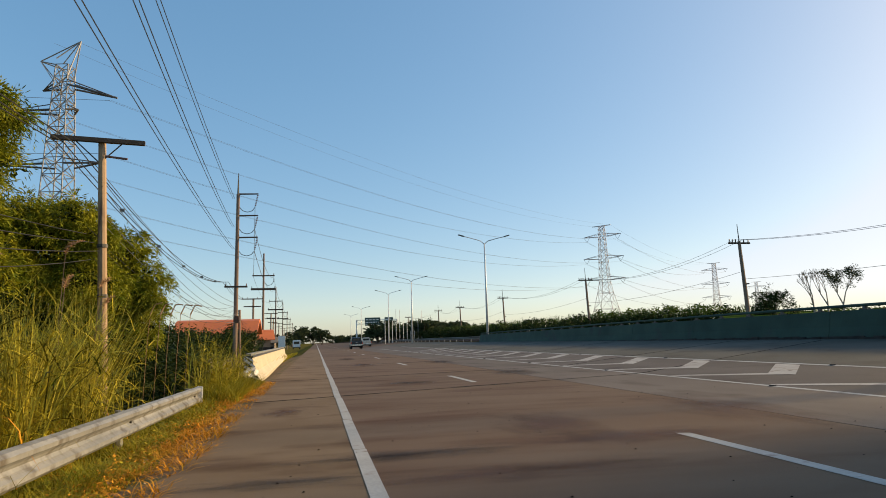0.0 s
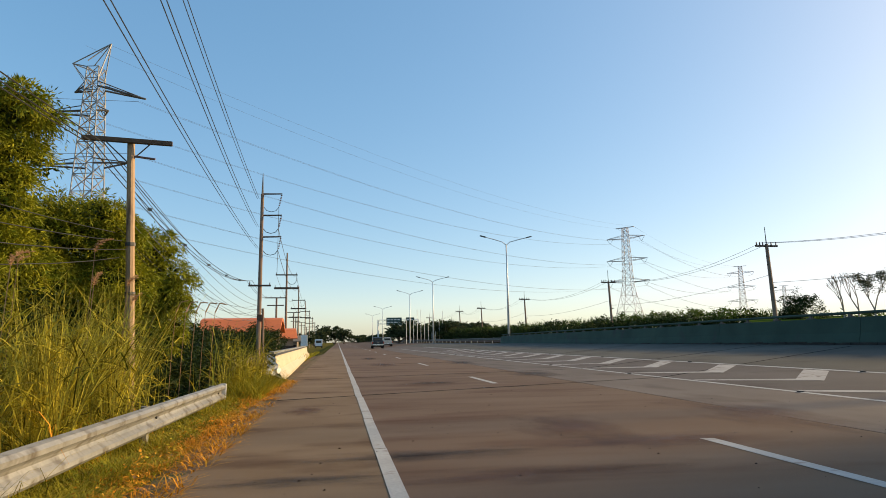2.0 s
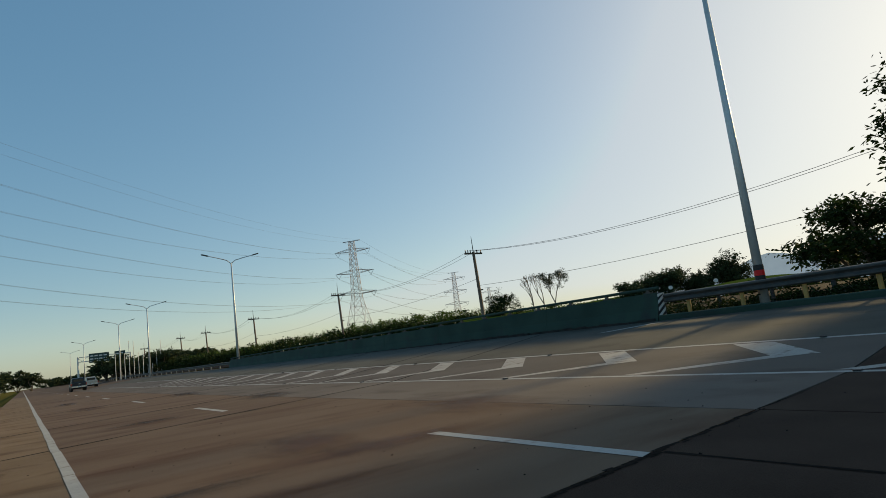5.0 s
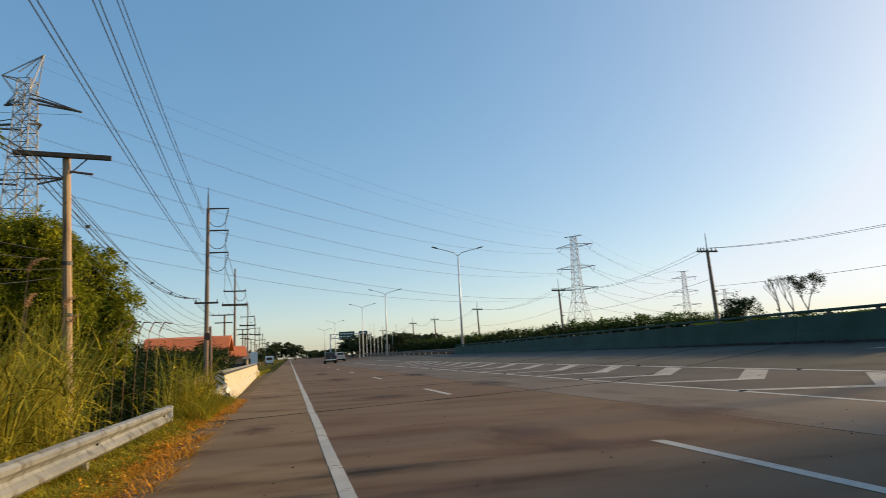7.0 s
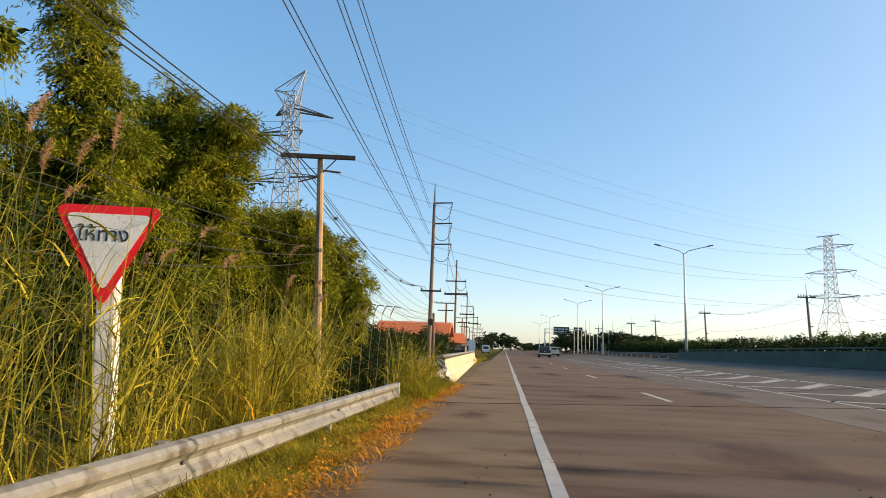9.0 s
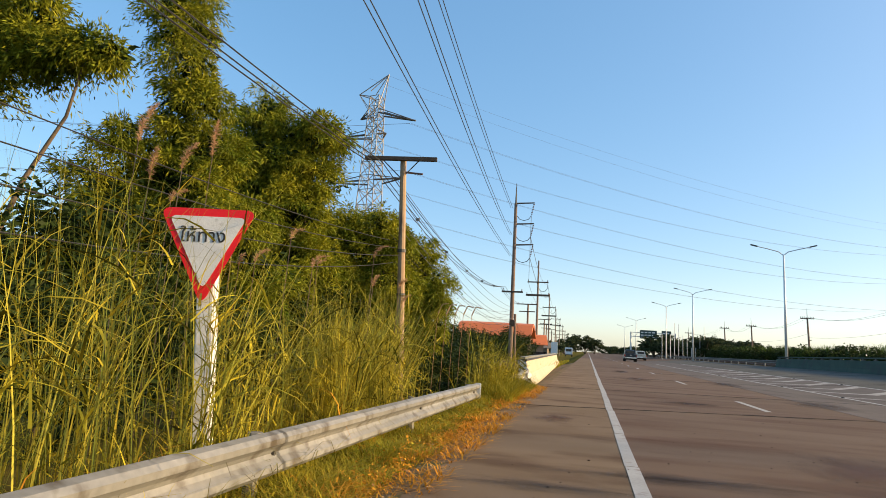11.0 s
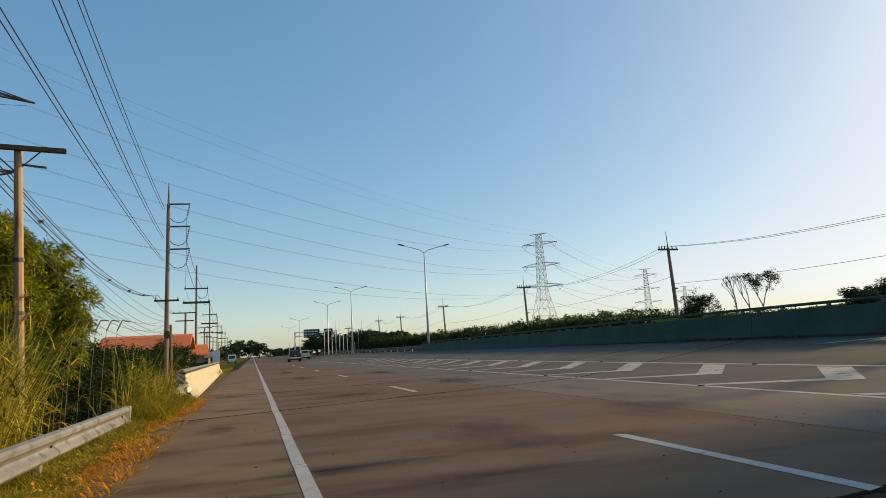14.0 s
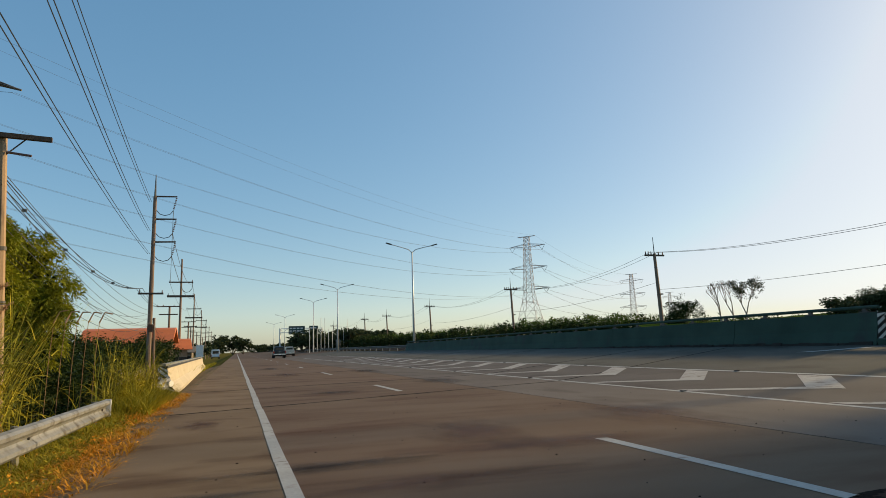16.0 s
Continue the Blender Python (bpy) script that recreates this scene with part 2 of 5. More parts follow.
def part(name, bm, mat, parent=None, label="", smooth=False):
    me = bpy.data.meshes.new(name)
    bmesh.ops.recalc_face_normals(bm, faces=bm.faces)
    if smooth:
        for fc in bm.faces:
            fc.smooth = True
    bm.to_mesh(me)
    bm.free()
    me.materials.append(mat)
    ob = new(name, me)
    if parent:
        ob.parent = parent
    if label:
        tagged(ob, label)
    return ob


def thing(name, at, label, category, group="", kind="", rz=0):
    ob = new(name)
    ob.matrix_world = pose(*at, 0, 0, rz)
    ob.empty_display_size = 0.2
    return tagged(ob, label, category, group, kind)


def box(bm, x0, x1, y0, y1, z0, z1, bevel=0.0):
    c = bmesh.ops.create_cube(bm, size=1.0)
    bmesh.ops.scale(bm, vec=(x1 - x0, y1 - y0, z1 - z0), verts=c["verts"])
    bmesh.ops.translate(bm, vec=((x0 + x1) / 2, (y0 + y1) / 2, (z0 + z1) / 2), verts=c["verts"])
    if bevel:
        es = list({e for v in c["verts"] for e in v.link_edges})
        bmesh.ops.bevel(bm, geom=es, offset=bevel, segments=2, affect="EDGES")
    return bm


def rod(bm, a, b, r0, r1=None, n=8):
    """A tapered round bar from a to b."""
    a, b = Vector(a), Vector(b)
    d = b - a
    m = Matrix.Translation((a + b) / 2) @ d.to_track_quat("Z", "Y").to_matrix().to_4x4()
    bmesh.ops.create_cone(bm, cap_ends=True, segments=n, radius1=r0, radius2=r0 if r1 is None else r1, depth=d.length, matrix=m)
    return bm


def tube(bm, pts, r0, r1, n=6):
    """One connected round bar through several points."""
    rings = []
    m = len(pts) - 1
    for i, p in enumerate(pts):
        d = (Vector(pts[min(i + 1, m)]) - Vector(pts[max(i - 1, 0)])).normalized()
        q, w = d.to_track_quat("Z", "Y"), r0 + (r1 - r0) * i / m
        rings.append([bm.verts.new(Vector(p) + q @ Vector((w * math.cos(k * math.tau / n), w * math.sin(k * math.tau / n), 0))) for k in range(n)])
    for a, b in zip(rings, rings[1:]):
        for i in range(n):
            bm.faces.new((a[i], a[(i + 1) % n], b[(i + 1) % n], b[i]))
    bm.faces.new(rings[0][::-1])
    bm.faces.new(rings[-1])
    return bm


def extrude_profile(bm, outline, y0, y1, drift=0.0, steps=1):
    """A closed (x, z) outline drawn along y, with an optional sideways drift."""
    rings = []
    for i in range(steps + 1):
        k = i / steps
        rings.append([bm.verts.new((x + drift * k, y0 + (y1 - y0) * k, z)) for x, z in outline])
    n = len(outline)
    for a, b in zip(rings, rings[1:]):
        for i in range(n):
            bm.faces.new((a[i], a[(i + 1) % n], b[(i + 1) % n], b[i]))
    bm.faces.new(rings[0])
    bm.faces.new(rings[-1][::-1])
    return bm


def B():
    return bmesh.new()


def wire_points(a, b, sag, n=18):
    a, b = Vector(a), Vector(b)
    return [a.lerp(b, i / n) - Vector((0, 0, 4 * sag * (i / n) * (1 - i / n))) for i in range(n + 1)]


def wire(name, runs, r, mat, label, category="cable", group=""):
    """Hanging cables: each run a list of points, swept into thin tubes, in one thing per run."""
    for pts in runs:
        bm = B()
        rings = []
        for i, p in enumerate(pts):
            d = (pts[min(i + 1, len(pts) - 1)] - pts[max(i - 1, 0)]).normalized()
            q = d.to_track_quat("Z", "Y")
            rings.append([bm.verts.new(p + q @ Vector((r * math.cos(k * math.tau / 4), r * math.sin(k * math.tau / 4), 0))) for k in range(4)])
        for a, b in zip(rings, rings[1:]):
            for i in range(4):
                bm.faces.new((a[i], a[(i + 1) % 4], b[(i + 1) % 4], b[i]))
        ob = part(name, bm, mat)
        tagged(ob, label, category, group)


def ground_z(x):
    """Height of the road surface and its sides."""
    pts = [(-4000, -1.6), (-9, -1.6), (-5.5, -1.3), (-2.9, -0.36), (-2.1, -0.14), (-1.28, -0.02), (8.75, 0.0), (18.0, 0.69), (18.4, 0.71), (24, 1.1), (45, 1.6), (120, 1.2), (4000, 0.0)]
    for (x0, z0), (x1, z1) in zip(pts, pts[1:]):
        if x <= x1:
            return z0 + (z1 - z0) * (x - x0) / (x1 - x0)
    return 0.0


def blades(name, roots, heights, lean, width, mat, segs=3, parent=None, bend=0.6, seed=1):
    """Curved grass blades as narrow strips, one joined mesh."""
    rng = np.random.default_rng(seed)
    n = len(roots)
    ang = rng.uniform(0, math.tau, n)
    out = np.stack([np.cos(ang), np.sin(ang), np.zeros(n)], 1)
    side = np.stack([-np.sin(ang), np.cos(ang), np.zeros(n)], 1)
    L = heights
    reach = lean * L * rng.uniform(0.3, 1.0, n)
    verts = np.zeros((n, (segs + 1) * 2, 3))
    for i in range(segs + 1):
        k = i / segs
        c = roots + out * (reach * k ** 2)[:, None]
        c[:, 2] += L * (k - bend * 0.5 * lean * k ** 3)
        w = width * (1 - 0.85 * k)
        verts[:, 2 * i] = c - side * (w / 2)[:, None]
        verts[:, 2 * i + 1] = c + side * (w / 2)[:, None]
    base = (np.arange(n) * (segs + 1) * 2)[:, None]
    faces = np.concatenate([base + np.array([2 * i, 2 * i + 1, 2 * i + 3, 2 * i + 2]) for i in range(segs)], 0)
    me = mesh_of(name, verts.reshape(-1, 3).tolist(), faces.tolist(), mat)
    ob = new(name, me)
    if parent:
        ob.parent = parent
    return ob


def leaves(name, blobs, per_m3, length, width, mat, parent=None, seed=1, shell=0.55, droop=0.4, lobes=5, per=14, spread=1.0):
    """A crown: small pointed leaves strewn in sprays through lumpy blobs (x, y, z, rx, rz)."""
    rng = np.random.default_rng(seed)
    P = []
    for x, y, z, r, rz in blobs:
        sprays = max(int(per_m3 * 4.19 * r * r * rz / per), 6)
        d = rng.normal(size=(sprays, 3))
        d /= np.linalg.norm(d, axis=1)[:, None]
        rad = (shell + (1 - shell) * rng.random(sprays)) * (0.72 + 0.42 * np.sin(d[:, 0] * lobes + x) * np.cos(d[:, 2] * lobes + y) + 0.2 * rng.random(sprays))
        c = d * rad[:, None] * np.array([r, r, rz]) + np.array([x, y, z])
        s = rng.normal(size=(sprays, per, 3)) * np.array([0.20, 0.20, 0.16]) * (0.35 + 0.3 * r) * spread
        P.append((c[:, None] + s).reshape(-1, 3))
    P = np.concatenate(P)
    n = len(P)
    a = rng.uniform(0, math.tau, n)
    dirs = np.stack([np.cos(a), np.sin(a), rng.normal(-droop, 0.5, n)], 1)
    dirs /= np.linalg.norm(dirs, axis=1)[:, None]
    sd = np.cross(dirs, rng.normal(size=(n, 3)))
    sd /= np.linalg.norm(sd, axis=1)[:, None] + 1e-9
    L = length * rng.uniform(0.6, 1.4, n)[:, None]
    W = width * rng.uniform(0.7, 1.3, n)[:, None]
    v = np.stack([P, P + dirs * L * 0.45 + sd * W / 2, P + dirs * L, P + dirs * L * 0.45 - sd * W / 2], 1)
    f = (np.arange(n) * 4)[:, None] + np.arange(4)
    ob = new(name, mesh_of(name, v.reshape(-1, 3).tolist(), f.tolist(), mat))
    if parent:
        ob.parent = parent
    return ob


def tufted(name, blobs, mat, parent=None, seed=1, length=0.12, width=0.026, tufts=40, per=150, droop=0.55):
    """A crown of separate leafy tufts standing out from lumpy blobs (x, y, z, rx, rz), with gaps between them."""
    rng = np.random.default_rng(seed)
    P, D = [], []
    for x, y, z, r, rz in blobs:
        n = max(7, int(tufts * (r + 0.15) * (rz + 0.15)))
        d = rng.normal(size=(n, 3))
        d /= np.linalg.norm(d, axis=1)[:, None]
        c = d * (0.52 + 0.54 * rng.random(n) + 0.38 * rng.random(n) ** 5)[:, None] * np.array([r, r, rz]) + np.array([x, y, z])
        q = rng.uniform(0.16, 0.34, n)
        o = rng.normal(size=(n, per, 3)) * np.array([0.62, 0.62, 0.34]) * q[:, None, None]
        reach = np.hypot(o[:, :, 0], o[:, :, 1])
        o[:, :, 2] -= droop * reach ** 2 / q[:, None]
        out = o + d[:, None] * 0.10
        out[:, :, 2] -= droop * reach
        P.append((c[:, None] + o).reshape(-1, 3))
        D.append(out.reshape(-1, 3))
    P, D = np.concatenate(P), np.concatenate(D)
    n = len(P)
    D = D / (np.linalg.norm(D, axis=1)[:, None] + 1e-6) + rng.normal(0, 0.45, (n, 3))
    D /= np.linalg.norm(D, axis=1)[:, None]
    sd = np.cross(D, rng.normal(size=(n, 3)))
    sd /= np.linalg.norm(sd, axis=1)[:, None] + 1e-9
    L = length * rng.uniform(0.6, 1.5, n)[:, None]
    W = width * rng.uniform(0.7, 1.3, n)[:, None]
    v = np.stack([P, P + D * L * 0.4 + sd * W / 2, P + D * L, P + D * L * 0.4 - sd * W / 2], 1)
    f = (np.arange(n) * 4)[:, None] + np.arange(4)
    ob = new(name, mesh_of(name, v.reshape(-1, 3).tolist(), f.tolist(), mat))
    if parent:
        ob.parent = parent
    return ob


def limbs(base, tips, r, mat, parent, name="stem", bend=0.25, seed=3):
    """Tapered stems from one foot, each a part of its own."""
    rng = random.Random(seed)
    base = Vector(base)
    for t in tips:
        t = Vector(t)
        pts = [base.lerp(t, k / 6) + Vector((rng.uniform(-bend, bend), rng.uniform(-bend, bend), 0)) * (0 if k == 0 else 1) for k in range(7)]
        bm = B()
        rings = []
        for i, p in enumerate(pts):
            d = (pts[min(i + 1, 6)] - pts[max(i - 1, 0)]).normalized()
            q, w = d.to_track_quat("Z", "Y"), r * (1 - i * 0.14)
            rings.append([bm.verts.new(p + q @ Vector((w * math.cos(k * math.tau / 7), w * math.sin(k * math.tau / 7), 0))) for k in range(7)])
        for a, b in zip(rings, rings[1:]):
            for i in range(7):
                bm.faces.new((a[i], a[(i + 1) % 7], b[(i + 1) % 7], b[i]))
        bm.faces.new(rings[-1])
        part(name, bm, mat, parent, smooth=True)


# ---------------------------------------------------------------- ground and road
xs = [-4000, -1500, -500, -150, -60, -30, -15, -9, -7, -5.5, -4.2, -2.9, -2.1, -1.28, 0.0, 8.75, 18.0, 18.4, 24, 45, 120, 400, 1500, 4000]
ys = [-800, -200, -60, -20, -8, 0, 4, 8, 12, 16, 20, 26, 34, 45, 60, 80, 110, 160, 260, 500, 1000, 2000, 4500]
gv, gf = [], []
for j, y in enumerate(ys):
    for x in xs:
        z = ground_z(x) - 0.06
        if -1.0 <= x <= 18.2:
            z -= 0.30
        gv.append((x, y, z))
for j in range(len(ys) - 1):
    for i in range(len(xs) - 1):
        a = j * len(xs) + i
        gf.append((a, a + 1, a + 1 + len(xs), a + len(xs)))
ground = tagged(new("ground", mesh_of("ground", gv, gf, M["grassland"])), "dry yellow-green grassland falling away beside the highway", "ground", kind="structure")

verge = B()
ring = []
for j in range(181):
    y = -6 + j * 0.36
    row = []
    for i in range(9):
        x = -3.6 + i * 0.3
        row.append(verge.verts.new((x if i < 8 else -1.25 + 0.13 * noise.noise((0, y * 1.3, 3)) + 0.09 * noise.noise((5, y * 4.1, 3)), y, ground_z(x) - 0.02 + 0.035 * noise.noise((x * 3, y * 2, 0)) if i < 7 else (-0.025 if i == 7 else 0.006))))
    ring.append(row)
for a, b in zip(ring, ring[1:]):
    for i in range(8):
        verge.faces.new((a[i], a[i + 1], b[i + 1], b[i]))
tagged(part("verge", verge, M["soil"]), "sandy verge strewn with dead leaves beside the shoulder", "verge", kind="structure")

road = tagged(new("road"), "brown-grey concrete carriageway with dark joints and oil stains", "road", kind="structure")
XJ = [-1.30, 0.44, 5.95, 8.75, 11.79, 18.05]
# where the skewed cross joints start, and their slope
YJ = [(-28.0, 0.2), (-18.0, 0.2), (-8.0, 0.15), (2.80, 0.105), (12.75, 0.34), (19.2, 0.24), (29.4, 0.28), (39.6, 0.28), (49.8, 0.28), (60.0, 0.28), (70.2, 0.28), (80.4, 0.28), (90.6, 0.28), (100.8, 0.28), (111.0, 0.28)]
bm = B()
pr = [(-1.28, -0.05), (8.75, -0.05), (18.05, 0.65), (18.05, -0.3), (-1.28, -0.3)]
extrude_profile(bm, pr, -40, 1500)
part("roadbed", bm, M["bed"], road)
bm = B()
extrude_profile(bm, [(-1.30, 0), (8.75, 0), (18.05, 0.70), (18.05, 0.6), (8.75, -0.1), (-1.30, -0.1)], 110.6, 1500)
part("far_carriageway", bm, M["slab"], road)

bm = B()
for x0, x1 in ((18.75, 20.2), (20.2, 22.0), (22.0, 33.0)):
    vs = [bm.verts.new((x, y, ground_z(x) + 0.03)) for x, y in ((x0, -60), (x1, -60), (x1, 900), (x0, 900))]
    bm.faces.new(vs)
tagged(part("opposite_carriageway", bm, M["shadeasphalt"]), "asphalt carriageway beyond the median, painted dark as if shaded", "road", kind="structure")

# painted lines
PZ = 0.004


def stripe(name, quads, label, lift=PZ):
    v, f = [], []
    for q in quads:
        n = len(v)
        v += [(x, y, max(0.0, (x - 8.75) * 0.0753) + lift) for x, y in q]
        f.append((n, n + 1, n + 2, n + 3))
    return tagged(new(name, mesh_of(name, v, f, M["wornpaint" if name == "chevron" else "paint"])), label, "road marking", "road markings", "structure")


def band(x0, x1, y0, y1):
    return [(x0, y0), (x1, y0), (x1, y1), (x0, y1)]


rng = random.Random(5)
y, pieces = -12.0, []
while y < 75:
    step = rng.uniform(0.5, 2.6)
    j = rng.uniform(-0.008, 0.008)
    pieces.append(band(0.37 + j, 0.50 + j, y, y + step - rng.uniform(0.01, 0.035)))
    y += step
pieces.append(band(0.36, 0.51, y, 900))
stripe("edge_line", pieces, "worn white edge line of short overlapping strips")
for k in range(-1, 30):
    y0 = 3.19 + 12 * k
    j = rng.uniform(-0.01, 0.01)
    stripe("lane_dash", [[(3.85 + j, y0), (4.0 + j, y0 + rng.uniform(-.06, .06)), (4.0 + j, y0 + 3.0), (3.85 + j, y0 + 3.05)]], "white lane dash on the concrete")
stripe("gore_line", [band(8.66, 8.80, -12 + 7 * k, -5.03 + 7 * k) for k in range(14)], "thin white line along the hatched gore")
stripe("gore_line", [band(11.72, 11.86, -12 + 7 * k, -5.03 + 7 * k) for k in range(14)], "thin white line along the slip lane")
for k in range(-3, 15):
    o = 3.5 * k
    stripe("chevron", [
        [(10.22, 8.18 + o), (11.64, 9.62 + o), (11.62, 10.42 + o), (10.17, 8.95 + o)],
        [(10.22, 8.30 + o), (10.17, 8.95 + o), (8.86, 10.95 + o), (8.86, 10.60 + o)],
    ], "white chevron painted on the gore")
stripe("edge_line", [[(16.0, 14.3), (16.15, 13.9), (17.5, 12.7), (17.4, 13.2)]], "faded line on the slip lane")
for k in range(9):
    for x, o in ((8.73, 6.6), (11.79, 1.3)):
        bm = B()
        box(bm, -0.05, 0.05, -0.05, 0.05, 0, 0.022, 0.008)
        ob = part("road_stud", bm, M["black"])
        ob.location = (x, o + 7 * k - 3, max(0.0, (x - 8.75) * 0.0753) + 0.005)
        tagged(ob, "small dark raised road stud on the line", "road stud", "road studs")
# stains
JOINTS = [(3.8, yj + sl * 3.8, 4.6, 0.15 + 0.05 * k, "tar", sl) for k, (yj, sl) in enumerate(YJ[4:10])]
for x, y, w, d, m, *skew in [(0.9, 6.05, 1.9, 0.42, "oil"), (0.7, 6.0, 0.7, 0.22, "tar"), (-0.3, 5.2, 1.3, 0.30, "oil"), (3.4, 6.3, 1.6, 0.6, "rustwash"), (1.8, 5.0, 2.2, 0.5, "rustwash"), (2.9, 7.4, 1.0, 1.9, "rustwash"), (5.9, 8.0, 1.3, 2.6, "rustwash"), (2.4, 16.0, 1.2, 0.7, "oil"), (6.2, 19.0, 1.2, 2.4, "oil"), (2.2, 29.5, 1.0, 3.0, "rustwash"), (6.0, 29.8, 1.0, 3.2, "oil"), (2.0, 40.4, 0.8, 3.4, "oil"), (-0.5, 10.4, 0.5, 0.9, "rustwash")] + JOINTS:
    ob = new("stain", mesh_of("stain", [(-1.3, -1.3, 0), (1.3, -1.3, 0), (1.3, 1.3, 0), (-1.3, 1.3, 0)], [(0, 1, 2, 3)], M[m]))
    ob.matrix_world = pose(x, y, 0.002, 0, 0, 0) @ Matrix.Diagonal((w, d, 1, 1))
    for vt in ob.data.vertices:
        vt.co.y += vt.co.x * (skew[0] * w / d if skew else 0.0)
    tagged(ob, "dark oily stain soaked into the concrete", "stain", "road stains", "structure")
for k, (yj, sl) in enumerate(YJ[4:9]):
    bm = B()
    edges = [-1.28 + 0.35 * i for i in range(55)]
    rows2 = []
    for x in edges:
        if x > 18.0:
            break
        w, o = rng.uniform(0.03, 0.065) + 0.008 * k, rng.uniform(-0.015, 0.015)
        z = max(0.0, (x - 8.75) * 0.0753) + 0.0025
        rows2.append([bm.verts.new((x, yj + sl * x + o + q * w, z)) for q in (-1, 1)])
    for p_, q_ in zip(rows2, rows2[1:]):
        bm.faces.new((p_[0], q_[0], q_[1], p_[1]))
    tagged(part("joint_seal", bm, M["patch"]), "dark tar seal along a skewed slab joint", "road joint", "road joints", "structure")
grit = B()
for _ in range(110):
    x, y, r_ = rng.uniform(-1.0, 8.5), 2.6 + 11 * rng.random() ** 1.5, rng.uniform(0.006, 0.017)
    a_ = [rng.uniform(0.6, 1.2) * r_ for _ in range(5)]
    base = [grit.verts.new((x + a_[i] * math.cos(i * 1.2566), y + a_[i] * math.sin(i * 1.2566), 0.001)) for i in range(5)]
    tip = grit.verts.new((x + r_ * 0.2, y, r_ * 0.7))
    for i in range(5):
        grit.faces.new((base[i], base[(i + 1) % 5], tip))
tagged(part("road_grit", grit, M["patch"]), "small dark stones and grit lying on the concrete", "grit", kind="stuff")
# broken joint with tar
bm = B()
for (xa, xb, w) in [(2.2, 3.0, .05), (3.0, 3.7, .09), (3.7, 4.3, .11), (4.3, 5.0, .05), (5.0, 5.8, .06), (5.8, 7.2, .03)]:
    n = 7
    for i in range(n):
        a0, a1 = xa + (xb - xa) * i / n, xa + (xb - xa) * (i + 1) / n
        c = 2.78 + 0.105 * a0 + rng.uniform(-.025, .025)
        ww = w * rng.uniform(0.5, 1.1)
        vs = [bm.verts.new((q, c + s * ww / 2, 0.003)) for q, s in ((a0, -1), (a1 + .01, -1), (a1 + .01, 1), (a0, 1))]
        bm.faces.new(vs)
for i in range(9):
    q0, q1 = 3.15 - 0.3 * i, 2.85 - 0.3 * i
    w = rng.uniform(0.012, 0.035)
    vs = [bm.verts.new(c) for c in ((4.07 - w, q1, 0.003), (4.07 + w, q1, 0.003), (4.07 + w, q0, 0.003), (4.07 - w, q0, 0.003))]
    bm.faces.new(vs)
tagged(part("joint_patch", bm, M["patch"]), "broken slab joint filled with black tar", "road repair", kind="structure")

# ---------------------------------------------------------------- left guardrail and concrete barrier


def w_beam(bm, x, y0, y1, ztop, facing=1, drift=0.0, rise=0.0):
    """A double-wave rail seen from the road (its waves towards +x when facing is 1)."""
    prof = [(0, 0.0), (0.055, -0.015), (0.082, -0.045), (0.078, -0.085), (0.03, -0.125), (0.012, -0.155), (0.03, -0.185), (0.078, -0.225), (0.082, -0.265), (0.055, -0.295), (0, -0.31)]
    out = [(x + facing * px, ztop + pz) for px, pz in prof]
    back = [(x + facing * (px - 0.006), ztop + pz) for px, pz in reversed(prof)]
    extrude_profile(bm, out + back, y0, y1, drift)
    for v in bm.verts:
        v.co.z += rise * (v.co.y - y0) / (y1 - y0)
    return bm


guard = thing("guardrail", (0, 0, 0), "weathered galvanised W-beam guardrail on short posts, half sunk in grass", "guardrail")
GX = -2.23
for a, b in ((-6.0, 0.2), (0.15, 4.3), (4.25, 8.4), (8.35, 12.66)):
    part("rail", w_beam(B(), GX, a, b, 0.425 - 0.008 * a, rise=-0.008 * (b - a)), M["steel"], guard)
for k in range(5):
    y = -4 + 4.05 * k
    part("post", rod(B(), (GX - 0.08, y, -0.75), (GX - 0.08, y, 0.42 - 0.008 * y), 0.055), M["steel"], guard)
    part("bolt", rod(B(), (GX, y + .1, 0.27 - 0.008 * y), (GX + 0.038, y + .1, 0.27 - 0.008 * y), 0.016, n=6), M["rust"], guard)
bm = B()
box(bm, GX - 0.02, GX + 0.10, 12.64, 12.69, 0.02, 0.33, 0.01)
part("end_plate", bm, M["white"], guard, "pale end plate of the rail")

guard2 = thing("guardrail", (0, 0, 0), "short bent guardrail end meeting the concrete barrier", "guardrail")
part("rail", w_beam(B(), -2.18, 14.7, 19.55, 0.24, drift=0.30, rise=0.20), M["steel"], guard2)
for y, x in ((15.2, -2.2), (19.3, -1.98)):
    part("post", rod(B(), (x, y, -0.7), (x, y, 0.28), 0.05), M["steel"], guard2)
for y, x in ((19.35, -1.80), (18.0, -1.90)):
    part("reflector", rod(B(), (x, y, 0.27), (x + 0.06, y - 0.05, 0.27), 0.09, n=12), M["lens"], guard2, "round pale reflector disc")

bl = thing("concrete_barrier", (0, 0, 0), "cream-painted concrete barrier with black capping and striped end", "barrier")
JX = -1.63
prof = [(JX, 0.0), (JX - 0.04, 0.06), (JX - 0.20, 0.26), (JX - 0.27, 0.70), (JX - 0.47, 0.70), (JX - 0.50, 0.26), (JX - 0.58, -0.1), (JX, -0.1)]
for i in range(7):
    a, b = 19.6 + i * 5.4, 19.6 + (i + 1) * 5.4 - 0.015
    d = -0.88 / 7
    bm = B()
    extrude_profile(bm, [(x + d * i, z) for x, z in prof], a, b, d)
    part("barrier_block", bm, M["cream"], bl)
bm = B()
